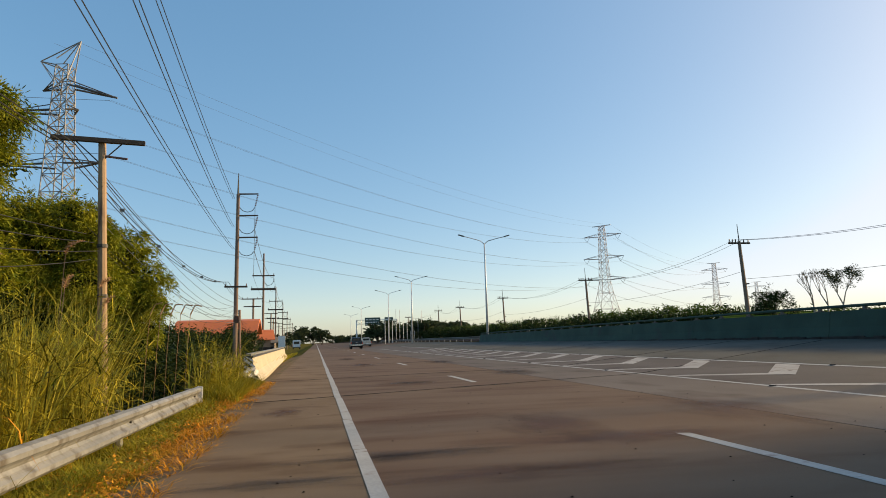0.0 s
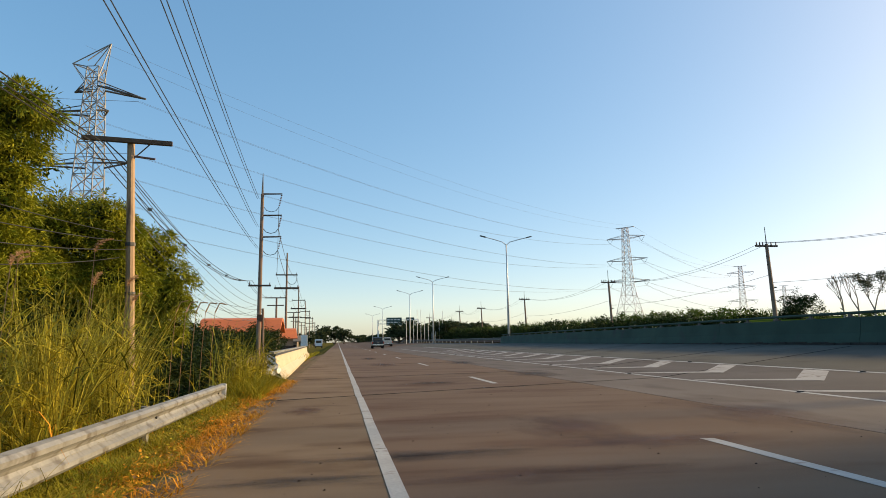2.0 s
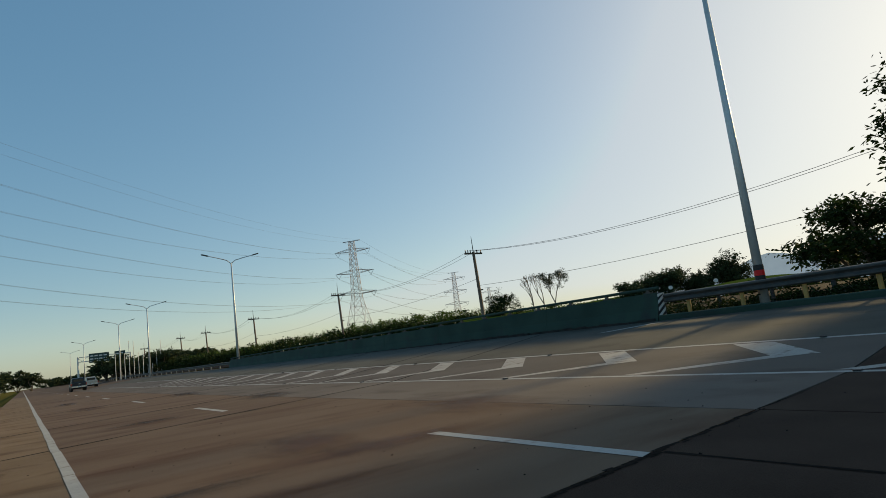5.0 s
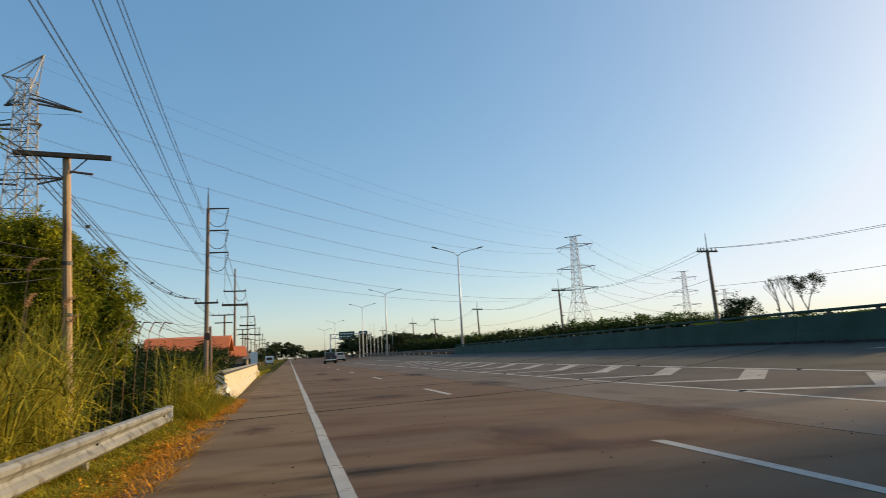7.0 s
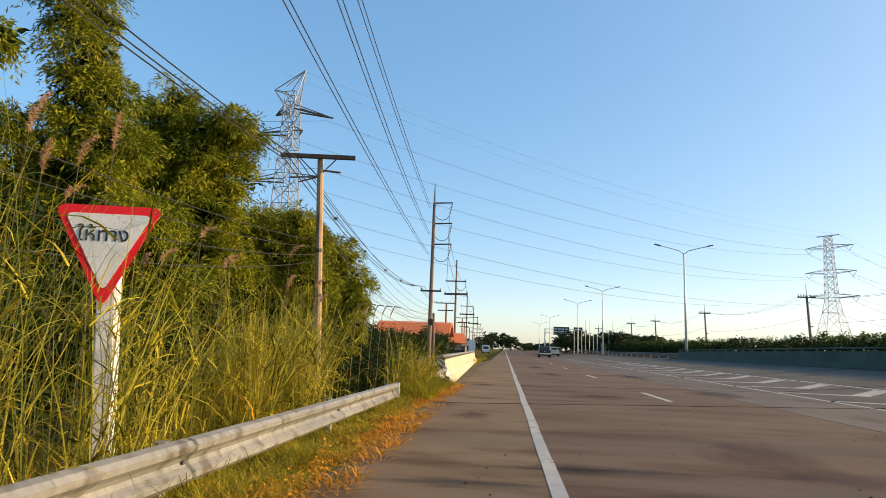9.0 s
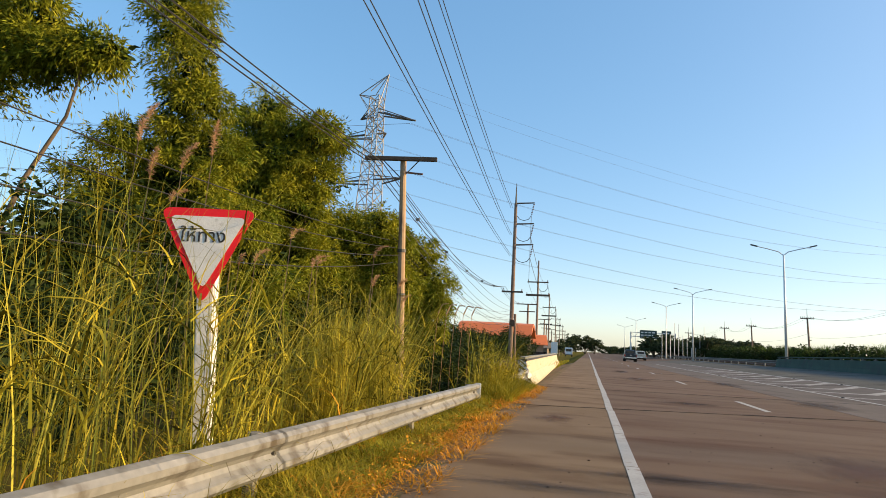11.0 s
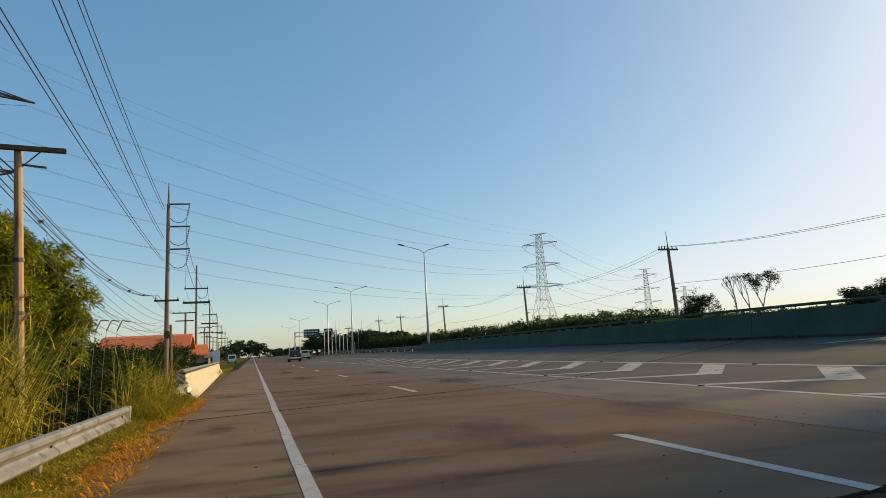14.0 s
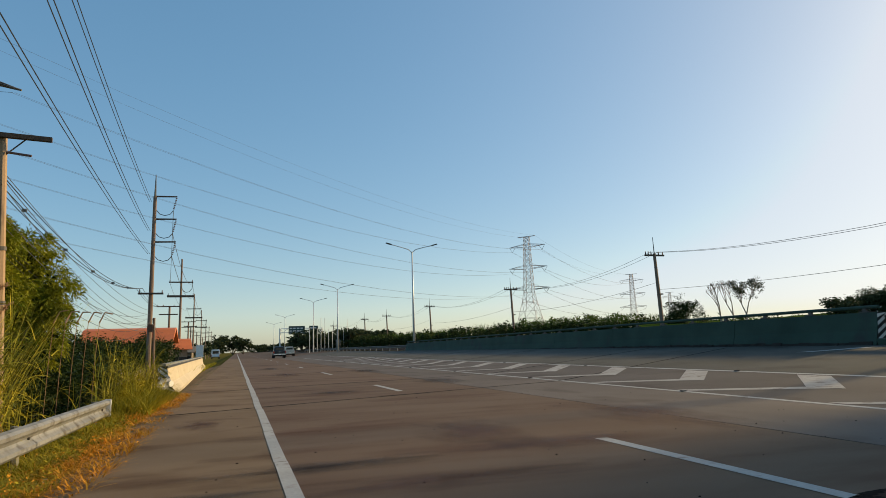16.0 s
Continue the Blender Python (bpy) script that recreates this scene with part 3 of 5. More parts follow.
extrude_profile(bm, [(JX - 0.245, 0.70), (JX - 0.255, 0.76), (JX - 0.49, 0.76), (JX - 0.495, 0.70)], 19.6, 57.3, -0.88)
part("capping", bm, M["black"], bl, "black painted capping")
bm = B()
extrude_profile(bm, [(JX - 0.30, 0.762), (JX - 0.30, 0.83), (JX - 0.45, 0.83), (JX - 0.45, 0.762)], 19.6, 57.3, -0.88)
part("handrail", bm, M["steel"], bl)
bm = B()
for i in range(4):
    z0 = -0.05 + i * 0.2
    q = [(JX - 0.02 - 0.07 * i, z0), (JX - 0.50, z0 + 0.26), (JX - 0.50, z0 + 0.36), (JX - 0.04 - 0.07 * i, z0 + 0.10)]
    vs = [bm.verts.new((x, 19.594, min(max(z, 0.0), 0.76))) for x, z in q]
    bm.faces.new(vs)
bm2 = B()
vs = [bm2.verts.new((x, 19.597, max(z, 0.0))) for x, z in prof[:7]]
bm2.faces.new(vs)
part("end_face", bm2, M["black"], bl, "black end face")
part("end_stripe", bm, M["white"], bl, "white hazard stripes")

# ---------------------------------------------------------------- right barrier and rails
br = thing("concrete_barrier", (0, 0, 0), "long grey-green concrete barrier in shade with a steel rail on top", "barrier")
RX, RZ = 18.05, 0.70
prof = [(RX, RZ), (RX + 0.02, RZ + 0.06), (RX + 0.13, RZ + 0.42), (RX + 0.22, RZ + 0.98), (RX + 0.52, RZ + 0.98), (RX + 0.60, RZ), (RX + .6, RZ - .3), (RX, RZ - 0.3)]


def sink(bm):
    """The far half of the barrier follows the road as it falls."""
    for v in bm.verts:
        v.co.z -= 0.0045 * max(0.0, v.co.y - 22.0)
    return bm


y = 13.3
lens_ = [5.6, 8.2, 6.0, 9.5, 7.5, 8.6, 8.9]
for L in lens_:
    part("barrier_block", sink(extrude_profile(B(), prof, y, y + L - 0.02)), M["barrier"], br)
    y += L
YE = y
bm = B()
tube(bm, [(RX + 0.33, 13.3 + (YE - 13.3) * k / 9, RZ + 1.14) for k in range(10)], 0.055, 0.055, 10)
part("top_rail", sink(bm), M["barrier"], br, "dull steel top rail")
k = 13.6
while k < YE:
    bm = B()
    box(bm, RX + 0.24, RX + 0.42, k, k + 0.30, RZ + 0.975, RZ + 1.02, 0.01)
    box(bm, RX + 0.29, RX + 0.37, k + 0.09, k + 0.21, RZ + 1.02, RZ + 1.11)
    part("rail_bracket", sink(bm), M["rust"], br)
    k += 1.9
bm = B()
vs = [bm.verts.new((x, 13.29, z)) for x, z in prof[:6]]
bm.faces.new(vs)
part("end_face", bm, M["black"], br, "black end face")
bm = B()
for i in range(5):
    z0 = RZ - 0.15 + i * 0.24
    lo, hi = RZ + 0.02, RZ + 0.97
    q = [(RX + 0.10, z0), (RX + 0.50, z0 + 0.26), (RX + 0.50, z0 + 0.38), (RX + 0.10, z0 + 0.12)]
    vs = [bm.verts.new((x + 0.10 * (z - RZ), 13.285, min(max(z, lo), hi))) for x, z in q]
    bm.faces.new(vs)
part("end_stripe", bm, M["white"], br, "white hazard stripes")


def side_rail(x, y0, y1, ztop, label, post_mat, every=1.9):
    g = thing("guardrail", (0, 0, 0), label, "guardrail", "median guardrails")
    n = max(1, round((y1 - y0) / 4.1))
    for i in range(n):
        part("rail", w_beam(B(), x, y0 + (y1 - y0) * i / n, y0 + (y1 - y0) * (i + 1) / n + .04, ztop, -1), M["rust"], g)
    y = y0 + 0.5
    while y < y1:
        part("post", rod(B(), (x + 0.1, y, ztop - 1.2), (x + 0.1, y, ztop - 0.02), 0.07), post_mat, g)
        y += every
    return g


g = side_rail(18.55, -9, 13.2, 1.60, "dark steel guardrail on amber posts along the median", M["amber"])
for y in (12.9, 11.2):
    part("reflector", rod(B(), (18.5, y, 1.78), (18.44, y - 0.06, 1.78), 0.065, n=12), M["lens"], g, "round pale reflector disc")
side_rail(20.4, -9, 13.4, 1.66, "second dark guardrail across the median", M["rust"])
side_rail(18.3, YE + 0.2, 190, 1.30, "far steel guardrail running along the median", M["steel"], 4)
bm = B()
extrude_profile(bm, [(18.06, 0.3), (18.06, 0.86), (18.10, 0.89), (18.4, 0.89), (18.4, 0.3)], -14, 13.26)
tagged(part("kerb", bm, M["barrier"]), "grey concrete kerb under the median guardrail", "kerb", kind="structure")

# Black strip of uneven width and height along the barrier's foot.
bm = B()
gd = random.Random(8)
for k in range(150):
    a = 13.4 + k * 0.36
    w = gd.uniform(0.02, 0.10)
    box(bm, 18.05 - w, 18.06, a, a + 0.37, 0.60, 0.755 - 0.0045 * max(0.0, a - 22.0) + gd.uniform(0.0, 0.05))
tagged(part("gutter_dirt", bm, M["bed"]), "uneven black line along the foot of the median barrier", "dirt", kind="structure")

# ---------------------------------------------------------------- yield sign
sx, sy, zb, zt = -3.20, 4.90, 1.335, 2.18
ys_ = thing("yield_sign", (sx, sy, -0.75), "red-bordered white triangular yield sign on a white concrete post", "road sign")
ys_.rotation_euler = (0, radians(-4.0), radians(18))
zo = 0.75


def rounded_triangle(half, top, bottom, r, y, steps=6):
    """Corner points of a downward triangle with rounded corners."""
    cs = [Vector((-half, top)), Vector((half, top)), Vector((0, bottom))]
    pts = []
    for i, c in enumerate(cs):
        p, q = cs[i - 1], cs[(i + 1) % 3]
        a, b = c + (p - c).normalized() * r, c + (q - c).normalized() * r
        for k in range(steps + 1):
            s = k / steps
            pts.append((1 - s) ** 2 * a + 2 * s * (1 - s) * c + s * s * b)
    return [(v.x, y, v.y) for v in pts]


def plate(bm, outline, thick):
    f = bm.faces.new([bm.verts.new(p) for p in outline])
    r = bmesh.ops.extrude_face_region(bm, geom=[f])
    bmesh.ops.translate(bm, vec=(0, thick, 0), verts=[e for e in r["geom"] if isinstance(e, bmesh.types.BMVert)])
    return bm


part("border_plate", plate(B(), rounded_triangle(0.430, zt + zo, zb + zo - 0.03, 0.11, -0.115), 0.004), M["red"], ys_, "bright red border plate")
part("face_plate", plate(B(), rounded_triangle(0.340, zt + zo - 0.072, zb + zo + 0.115, 0.07, -0.120), 0.003), M["white"], ys_, "white face")
bm = B()
box(bm, -0.078, 0.078, -0.078, 0.078, 0, zt + zo - 0.15, 0.014)
part("post", bm, M["white"], ys_, "chipped white concrete post")
for z in (zt - 0.16, zt - 0.42):
    bm = B()
    box(bm, -0.2, 0.2, -0.112, -0.091, z + zo - 0.02, z + zo + 0.02)
    part("bracket", bm, M["steel"], ys_)
cu = bpy.data.curves.new("lettering", "FONT")
cu.body, cu.size, cu.extrude, cu.align_x, cu.align_y = "ให้ทาง", 0.166, 0.001, "CENTER", "CENTER"
cu.offset = 0.001
lt = new("lettering_curve", cu)
dg = bpy.context.evaluated_depsgraph_get()
lme = bpy.data.meshes.new_from_object(lt.evaluated_get(dg))
bpy.data.objects.remove(lt)
lme.materials.clear()
lme.materials.append(M["black"])
lob = new("lettering", lme)
lob.parent = ys_
lob.matrix_basis = pose(-0.03, -0.1235, zt + zo - 0.255, 90, 0, 0)
tagged(lob, "black lettering")
level = pose(0, 0, zt + zo - 0.3, 0, 2.6, 0) @ pose(0, 0, -(zt + zo - 0.3))
for ob in ys_.children:
    if ob.name.split(".")[0] in ("border_plate", "face_plate", "lettering"):
        ob.matrix_basis = level @ ob.matrix_basis

# ---------------------------------------------------------------- utility poles on the left


def low_pole(at, lean, top, label, mat, arm=1.28, arm_rz=8, r=0.15, braces=True, shift=-0.1):
    p = thing("utility_pole", at, label, "utility pole", "roadside poles")
    H = top - at[2]
    L = Vector((lean, 0, H))
    bm = B()
    rod(bm, (0, 0, 0), L, r, r * 0.72, 10)
    part("shaft", bm, mat, p, smooth=False)
    c, s = math.cos(radians(arm_rz)), math.sin(radians(arm_rz))
    bm = B()
    box(bm, -arm, arm, -0.06, 0.06, -0.07, 0.07, 0.01)
    a = part("crossarm", bm, M["darkwood"], p, "dark timber crossarm")
    a.matrix_local = pose(L.x + shift, -0.15, H - 0.08, 0, 0, arm_rz)
    if not braces:
        bm = B()
        box(bm, -arm * .8, arm * .8, -0.06, 0.06, -0.07, 0.07, 0.01)
        a = part("crossarm", bm, M["darkwood"], p, "dark timber crossarm")
        a.matrix_local = pose(L.x + shift, -0.15, H - 1.1, 0, 0, arm_rz)
    if braces:
        for sgn in (-1, 1):
            part("brace", rod(B(), (L.x + sgn * 0.62 * c - .05, sgn * .62 * s - .1, H - 0.12), (L.x - 0.02, -0.05, H - 0.75), 0.02, n=5), M["rust"], p)
        for z in (0.45, 0.62):
            part("band", rod(B(), L * z, L * (z + 0.012), r * 1.0, n=10), M["rust"], p)
        bm = B()
        rod(bm, (L.x + .15, -.1, H - .55), (L.x + .75, -.1, H - .62), 0.035, n=6)
        part("side_arm", bm, M["ceramic"], p)
    for q in (-0.92, -0.45, 0.45, 0.92):
        bm = B()
        rod(bm, (L.x - .1 + q * arm * c, q * arm * s - .15, H - 0.02), (L.x - .1 + q * arm * c, q * arm * s - .15, H + 0.16), 0.045, 0.03, 8)
        if not braces:
            part("insulator", bm, M["ceramic"], p)
        else:
            bm.free()
    return p


low_pole((-5.85, 19.2, -1.35), -0.42, 7.30, "leaning warm-toned concrete utility pole with a dark timber crossarm", M["pole"], arm=1.24, shift=-0.04)


def tall_pole(at, H, low_arm=6.0):
    """A high-voltage line pole: three short arms to one side with hanging strings, and a low crossarm."""
    p = thing("power_pole", at, "tall concrete high-voltage pole with three side arms and hanging insulators", "power pole", "high-voltage poles")
    part("shaft", rod(B(), (0, 0, 0), (0, 0, H - 1.9), 0.21, 0.14, 10), M["polegrey"], p)
    part("lightning_rod", rod(B(), (0, 0, H - 1.9), (0, 0, H), 0.10, 0.03, 6), M["rust"], p)
    part("second_shaft", rod(B(), (0.42, 0.1, 0), (0.30, 0.1, 5.5), 0.12, 0.10, 8), M["polegrey"], p)
    for k in range(3):
        z = H - 1.9 - 1.95 * k
        part("side_arm", rod(B(), (0, 0, z), (1.72, 0, z + 0.05), 0.075, 0.06, 6), M["darkwood"], p)
        bm = B()
        for i in range(7):
            rod(bm, (1.66 - 0.03 * i, 0, z - 0.08 - 0.15 * i), (1.66 - 0.03 * i, 0, z - 0.15 - 0.15 * i), 0.085, 0.05, 8)
        part("insulator_string", bm, M["ceramic"], p)
        pts = [(1.46, 0, z - 1.15), (1.2, 0, z - 1.5), (0.8, 0, z - 1.62), (0.4, 0, z - 1.5), (0.15, 0, z - 1.2)]
        bm = tube(B(), pts, 0.03, 0.03, 5)
        part("jumper_cable", bm, M["wireblack"], p)
    bm = B()
    box(bm, -0.95, 0.95, -0.3, -0.15, low_arm + 1.4, low_arm + 1.55, 0.01)
    part("crossarm", bm, M["darkwood"], p, "dark timber crossarm")
    for q in (-0.85, 0.0, 0.85):
        part("insulator", rod(B(), (q, -0.22, low_arm + 1.55), (q, -0.22, low_arm + 1.75), 0.05, 0.03, 7), M["ceramic"], p)
    return p


TALL = [(-6.75, 55.0, -1.4), (-8.4, 103.0, -1.4), (-10.3, 165.0, -1.4), (-11.6, 225.0, -1.4), (-13.0, 290.0, -1.4), (-14.5, 360.0, -1.4), (-16.5, 450.0, -1.4)]
p0 = tall_pole(TALL[0], 17.6)


def cross_pole(at, H):
    """A tall pole with a short upper crossarm and a wide dark lower one."""
    p = thing("power_pole", at, "tall concrete pole with two dark crossarms one above the other", "power pole", "high-voltage poles")
    part("shaft", rod(B(), (0, 0, 0), (0, 0, H), 0.24, 0.12, 10), M["polegrey"], p)
    for z, w, t in ((H - 3.7, 1.75, 0.10), (H - 5.9, 1.95, 0.17)):
        bm = B()
        box(bm, -w, w, -0.35, -0.2, z - t, z + t, 0.02)
        part("crossarm", bm, M["darkwood"], p, "dark crossarm")
        for q in (-w * .92, w * .92):
            part("insulator", rod(B(), (q, -.27, z + t), (q, -.27, z + t + .3), 0.07, 0.04, 7), M["ceramic"], p)
    z = H - 3.8
    part("jumper_cable", tube(B(), [(1.65, -.27, z), (1.6, -.27, z - .9), (1.2, -.27, z - 1.4), (0.7, -.27, z - 1.5), (0.2, -.27, z - 1.1)], 0.04, 0.04, 5), M["wireblack"], p)
    return p


c0 = cross_pole(TALL[1], 17.3)
for at in TALL[2:]:
    copy_thing(c0, pose(*at))
copy_thing(p0, pose(-6.9, -2.0, -1.4))
mid = [(-8.3, 86, 7.3), (-8.9, 128, 7.3), (-9.9, 150, 7.3), (-10.9, 190, 7.3), (-12.3, 250, 7.3)]
for x, y, z in mid:
    low_pole((x, y, -1.4), 0.0, z, "slim roadside utility pole with a dark crossarm", M["polegrey"], arm=1.4, arm_rz=0, r=0.17, braces=False)
bm = B()
box(bm, -0.25, 0.25, -0.3, 0.1, 4.35, 4.95, 0.08)
ob = part("cable_box", bm, M["ceramic"])
ob.location = (-6.6, 54.6, -1.4)
tagged(ob, "dark red cable coil fixed to the power pole", "cable box")

# cables of the high-voltage line, in pairs
LEVELS = [(-7.05, -4.55, 9.4, 0.65), (-7.1, -3.75, 11.35, 0.9), (-7.1, -4.3, 13.85, 0.7)]
for xa, xb, z, sag in LEVELS:
    for o in (-0.08, 0.08):
        wire("power_cable", [wire_points((xa + o, 55, z), (xb + o, -2, z), sag, 40)], 0.017, M["wireblack"], "thin dark high-voltage cable between tall poles", group="high-voltage cables")
for (xa, ya, _), (xb, yb, _) in zip(TALL, TALL[1:4]):
    for k in range(3):
        z = (12.0, 12.0, 9.9)[k]
        q = (-1.6, 1.6, 1.8)[k]
        wire("power_cable", [wire_points((xa + (q if ya > 60 else 1.45), ya, z if ya > 60 else 14.3 - 1.2 - 1.95 * k), (xb + q, yb, z), 1.4)], 0.022, M["wire"], "thin grey high-voltage cable between tall poles", group="high-voltage cables")
# cables of the low line
ends = [(-6.6, -17.0, 7.6), (-6.35, 19.05, 7.12), (-6.75, 54.8, 6.5), (-8.3, 86.0, 7.3)]
for (xa, ya, za), (xb, yb, zb_) in zip(ends, ends[1:]):
    for q in (-1.15, -0.95, -0.66):
        wire("distribution_cable", [wire_points((xa + q * (1.2 if ya < 0 else 0.95), ya, za), (xb + q * 0.95, yb, zb_), (0.7 if ya < 0 else 1.15) if yb < 60 else 0.6)], 0.020, M["wireblack"], "black insulated cable sagging between roadside poles", group="roadside cables")
    for i, q in enumerate((-0.15, 0.05, 0.2, 0.0)):
        wire("telecom_cable", [wire_points((xa + q, ya, 4.6 - 0.28 * i), (xb + q, yb, 4.4 - 0.25 * i), 1.0 + 0.25 * i)], 0.010, M["wireblack"], "thin black telephone cable slung between roadside poles", group="roadside cables")
for i in range(6):
    wire("telecom_cable", [wire_points((-6.4 + 0.12 * (i % 3), 19.05, 6.5 - 0.34 * i), (-6.85 + 0.1 * (i % 2), 54.8, 4.7 - 0.33 * i), 0.7 + 0.22 * ((i * 5) % 4))], 0.013, M["wire"], "thin grey telephone cable hanging loosely between roadside poles", group="roadside cables")
spans = wire_points((-6.35 - 0.92, 19.05, 7.12), (-6.75 - 0.83, 54.8, 6.5), 1.15, 36)
for i in (6, 12, 18, 24, 30):
    bm = B()
    box(bm, -0.09, 0.09, -0.02, 0.02, -0.07, 0.06, 0.015)
    ob = part("cable_spacer", bm, M["steel"])
    ob.location = spans[i]
    tagged(ob, "small grey spacer clamped on the roadside cables", "cable spacer", "cable spacers")

# ---------------------------------------------------------------- lattice towers


def lattice_tower(at, H, arms, rz, base, waist_z, waist, mat, r, label, peak=True, armmat=None):
    p = thing("lattice_tower", at, label, "pylon", "lattice towers", rz=rz)

    def half(z):
        if z < waist_z:
            return base + (waist - base) * z / waist_z
        return waist + (waist * 0.55 - waist) * (z - waist_z) / (H - waist_z)
    levels = [0.0]
    z = 0.0
    while z < H - 1:
        z = min(H, z + max(half(z) * 1.7, 2.0))
        levels.append(z)
    for sx_, sy_ in ((1, 1), (1, -1), (-1, 1), (-1, -1)):
        bm = B()
        tube(bm, [(sx_ * half(a), sy_ * half(a), a) for a in levels], r * 1.5, r * 1.3, 4)
        part("corner_leg", bm, mat, p)
    for side in range(4):
        bm = B()
        for a, b in zip(levels, levels[1:]):
            ha, hb = half(a), half(b)
            cs = [(-1, 1), (1, 1), (1, -1), (-1, -1)]
            (x0, y0), (x1, y1) = cs[side], cs[(side + 1) % 4]
            rod(bm, (x0 * ha, y0 * ha, a), (x1 * hb, y1 * hb, b), r, n=4)
            rod(bm, (x1 * ha, y1 * ha, a), (x0 * hb, y0 * hb, b), r, n=4)
            rod(bm, (x0 * hb, y0 * hb, b), (x1 * hb, y1 * hb, b), r, n=4)
        part("bracing", bm, mat, p)["kind"] = "stuff"
    for z, left, right, drop, deep in arms:
        for sg, L in ((-1, left), (1, right)):
            h0, h1 = half(z), half(z + deep)
            tip = Vector((sg * L, 0, z + deep * 0.4 - drop * L))
            bm = B()
            for yy in (-1, 1):
                rod(bm, (sg * h0, yy * h0, z), tip, r * (2.2 if armmat else 1.4), n=4)
                rod(bm, (sg * h1, yy * h1, z + deep), tip, r * 1.2, n=4)
                for k in (0.25, 0.5, 0.75):
                    rod(bm, Vector((sg * h0, yy * h0, z)).lerp(tip, k), Vector((sg * h1, yy * h1, z + deep)).lerp(tip, k), r * 0.7, n=4)
            for k in (0.3, 0.6):
                rod(bm, Vector((sg * h0, -h0, z)).lerp(tip, k), Vector((sg * h0, h0, z)).lerp(tip, k), r * 0.7, n=4)
            part("arm", bm, armmat or mat, p)["kind"] = "stuff"
            if L > 4 and not armmat:
                bm = B()
                for ex in (-1.5, 1.5):
                    rod(bm, tip + Vector((ex - sg * 1.4, 0, 0)), tip + Vector((-sg * 1.4, 0, -2.3)), r * 0.9, n=5)
                part("insulator_vee", bm, M["wireblack"], p)
    if peak:
        a, b, c = Vector((-3.9, 0, H)), Vector((2.2, 0, H + 3.2)), half(H)
        for yy in (-c, c):
            part("earth_peak", rod(B(), (-c, yy, H - 1.0), a, r * 1.3, n=4), mat, p)
            part("earth_peak", rod(B(), (c, yy, H - 3.0), b, r * 1.3, n=4), mat, p)
            part("earth_peak_tie", rod(B(), (-c, yy, H - 4.0), a, r, n=4), mat, p)
            part("earth_peak_tie", rod(B(), (-c, yy, H), b, r * 1.3, n=4), mat, p)
        part("top_bar", rod(B(), a, b, r * 1.5, n=4), mat, p)
    return p


TL, TR, TR2, TR3 = (-38.5, 100.0, -1.6), (126.0, 250.0, 1.0), (277.0, 382.0, 0.5), (430.0, 530.0, 0.2)
ANG = math.degrees(math.atan2(TR[1] - TL[1], TR[0] - TL[0])) - 90
ANG_L = -11.0
lattice_tower(TL, 47.6, [(43.3, 3.2, 8.3, 0.28, 0.8), (39.2, 9.0, 2.4, 0.0, 0.8), (30.6, 8.6, 6.4, 0.0, 0.8), (22.4, 6.4, 6.4, 0.0, 0.8)], ANG_L, 3.4, 26.0, 1.65, M["lattice"], 0.072, "galvanised lattice pylon rising behind the bamboo", armmat=M["darksteel"])
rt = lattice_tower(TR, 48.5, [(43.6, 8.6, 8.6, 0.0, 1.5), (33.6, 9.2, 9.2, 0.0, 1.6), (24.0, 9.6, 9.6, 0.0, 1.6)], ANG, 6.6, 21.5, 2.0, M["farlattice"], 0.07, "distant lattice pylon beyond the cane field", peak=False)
bm = B()
box(bm, -4.2, 4.2, -.2, .2, 48.5, 48.8)
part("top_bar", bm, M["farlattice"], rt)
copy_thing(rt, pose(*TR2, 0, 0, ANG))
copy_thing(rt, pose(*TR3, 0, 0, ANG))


def at_tower(T, s, L, z):
    a = radians(ANG_L if T is TL else ANG)
    return (T[0] + s * L * math.cos(a), T[1] + s * L * math.sin(a), T[2] + z)


for (z0, L0), (z1, L1) in zip([(40.9, 7.2), (32.4, 6.2), (24.2, 6.2), (50.6, 2.0)], [(41.9, 7.2), (31.9, 7.8), (22.3, 8.2), (48.8, 4.0)]):
    for s in (-1, 1):
        earth = z0 > 45
        for o in ((0,) if earth else (-0.22, 0.22)):
            pts = wire_points(at_tower(TL, s, L0 + o, z0), at_tower(TR, s, L1 + o, z1), 5.5 if earth else 6.4, 26)
            wire("transmission_cable", [pts], 0.017, M["wire"], "thin transmission cable sweeping over the highway", group="transmission cables")
            wire("transmission_cable", [wire_points(at_tower(TR, s, L1 + o, z1), at_tower(TR2, s, L1 + o, z1), 6.0, 14)], 0.03, M["wire"], "thin transmission cable between distant pylons", group="transmission cables")
        if earth:
            continue
        back = (TL[0] - 150, TL[1] - 60, z0 + 2)
        wire("transmission_cable", [wire_points(at_tower(TL, s, L0, z0), (back[0] - s * 5, back[1] + s * 5, back[2]), 7.0, 14)], 0.03, M["wire"], "thin transmission cable leading away from the pylon", group="transmission cables")

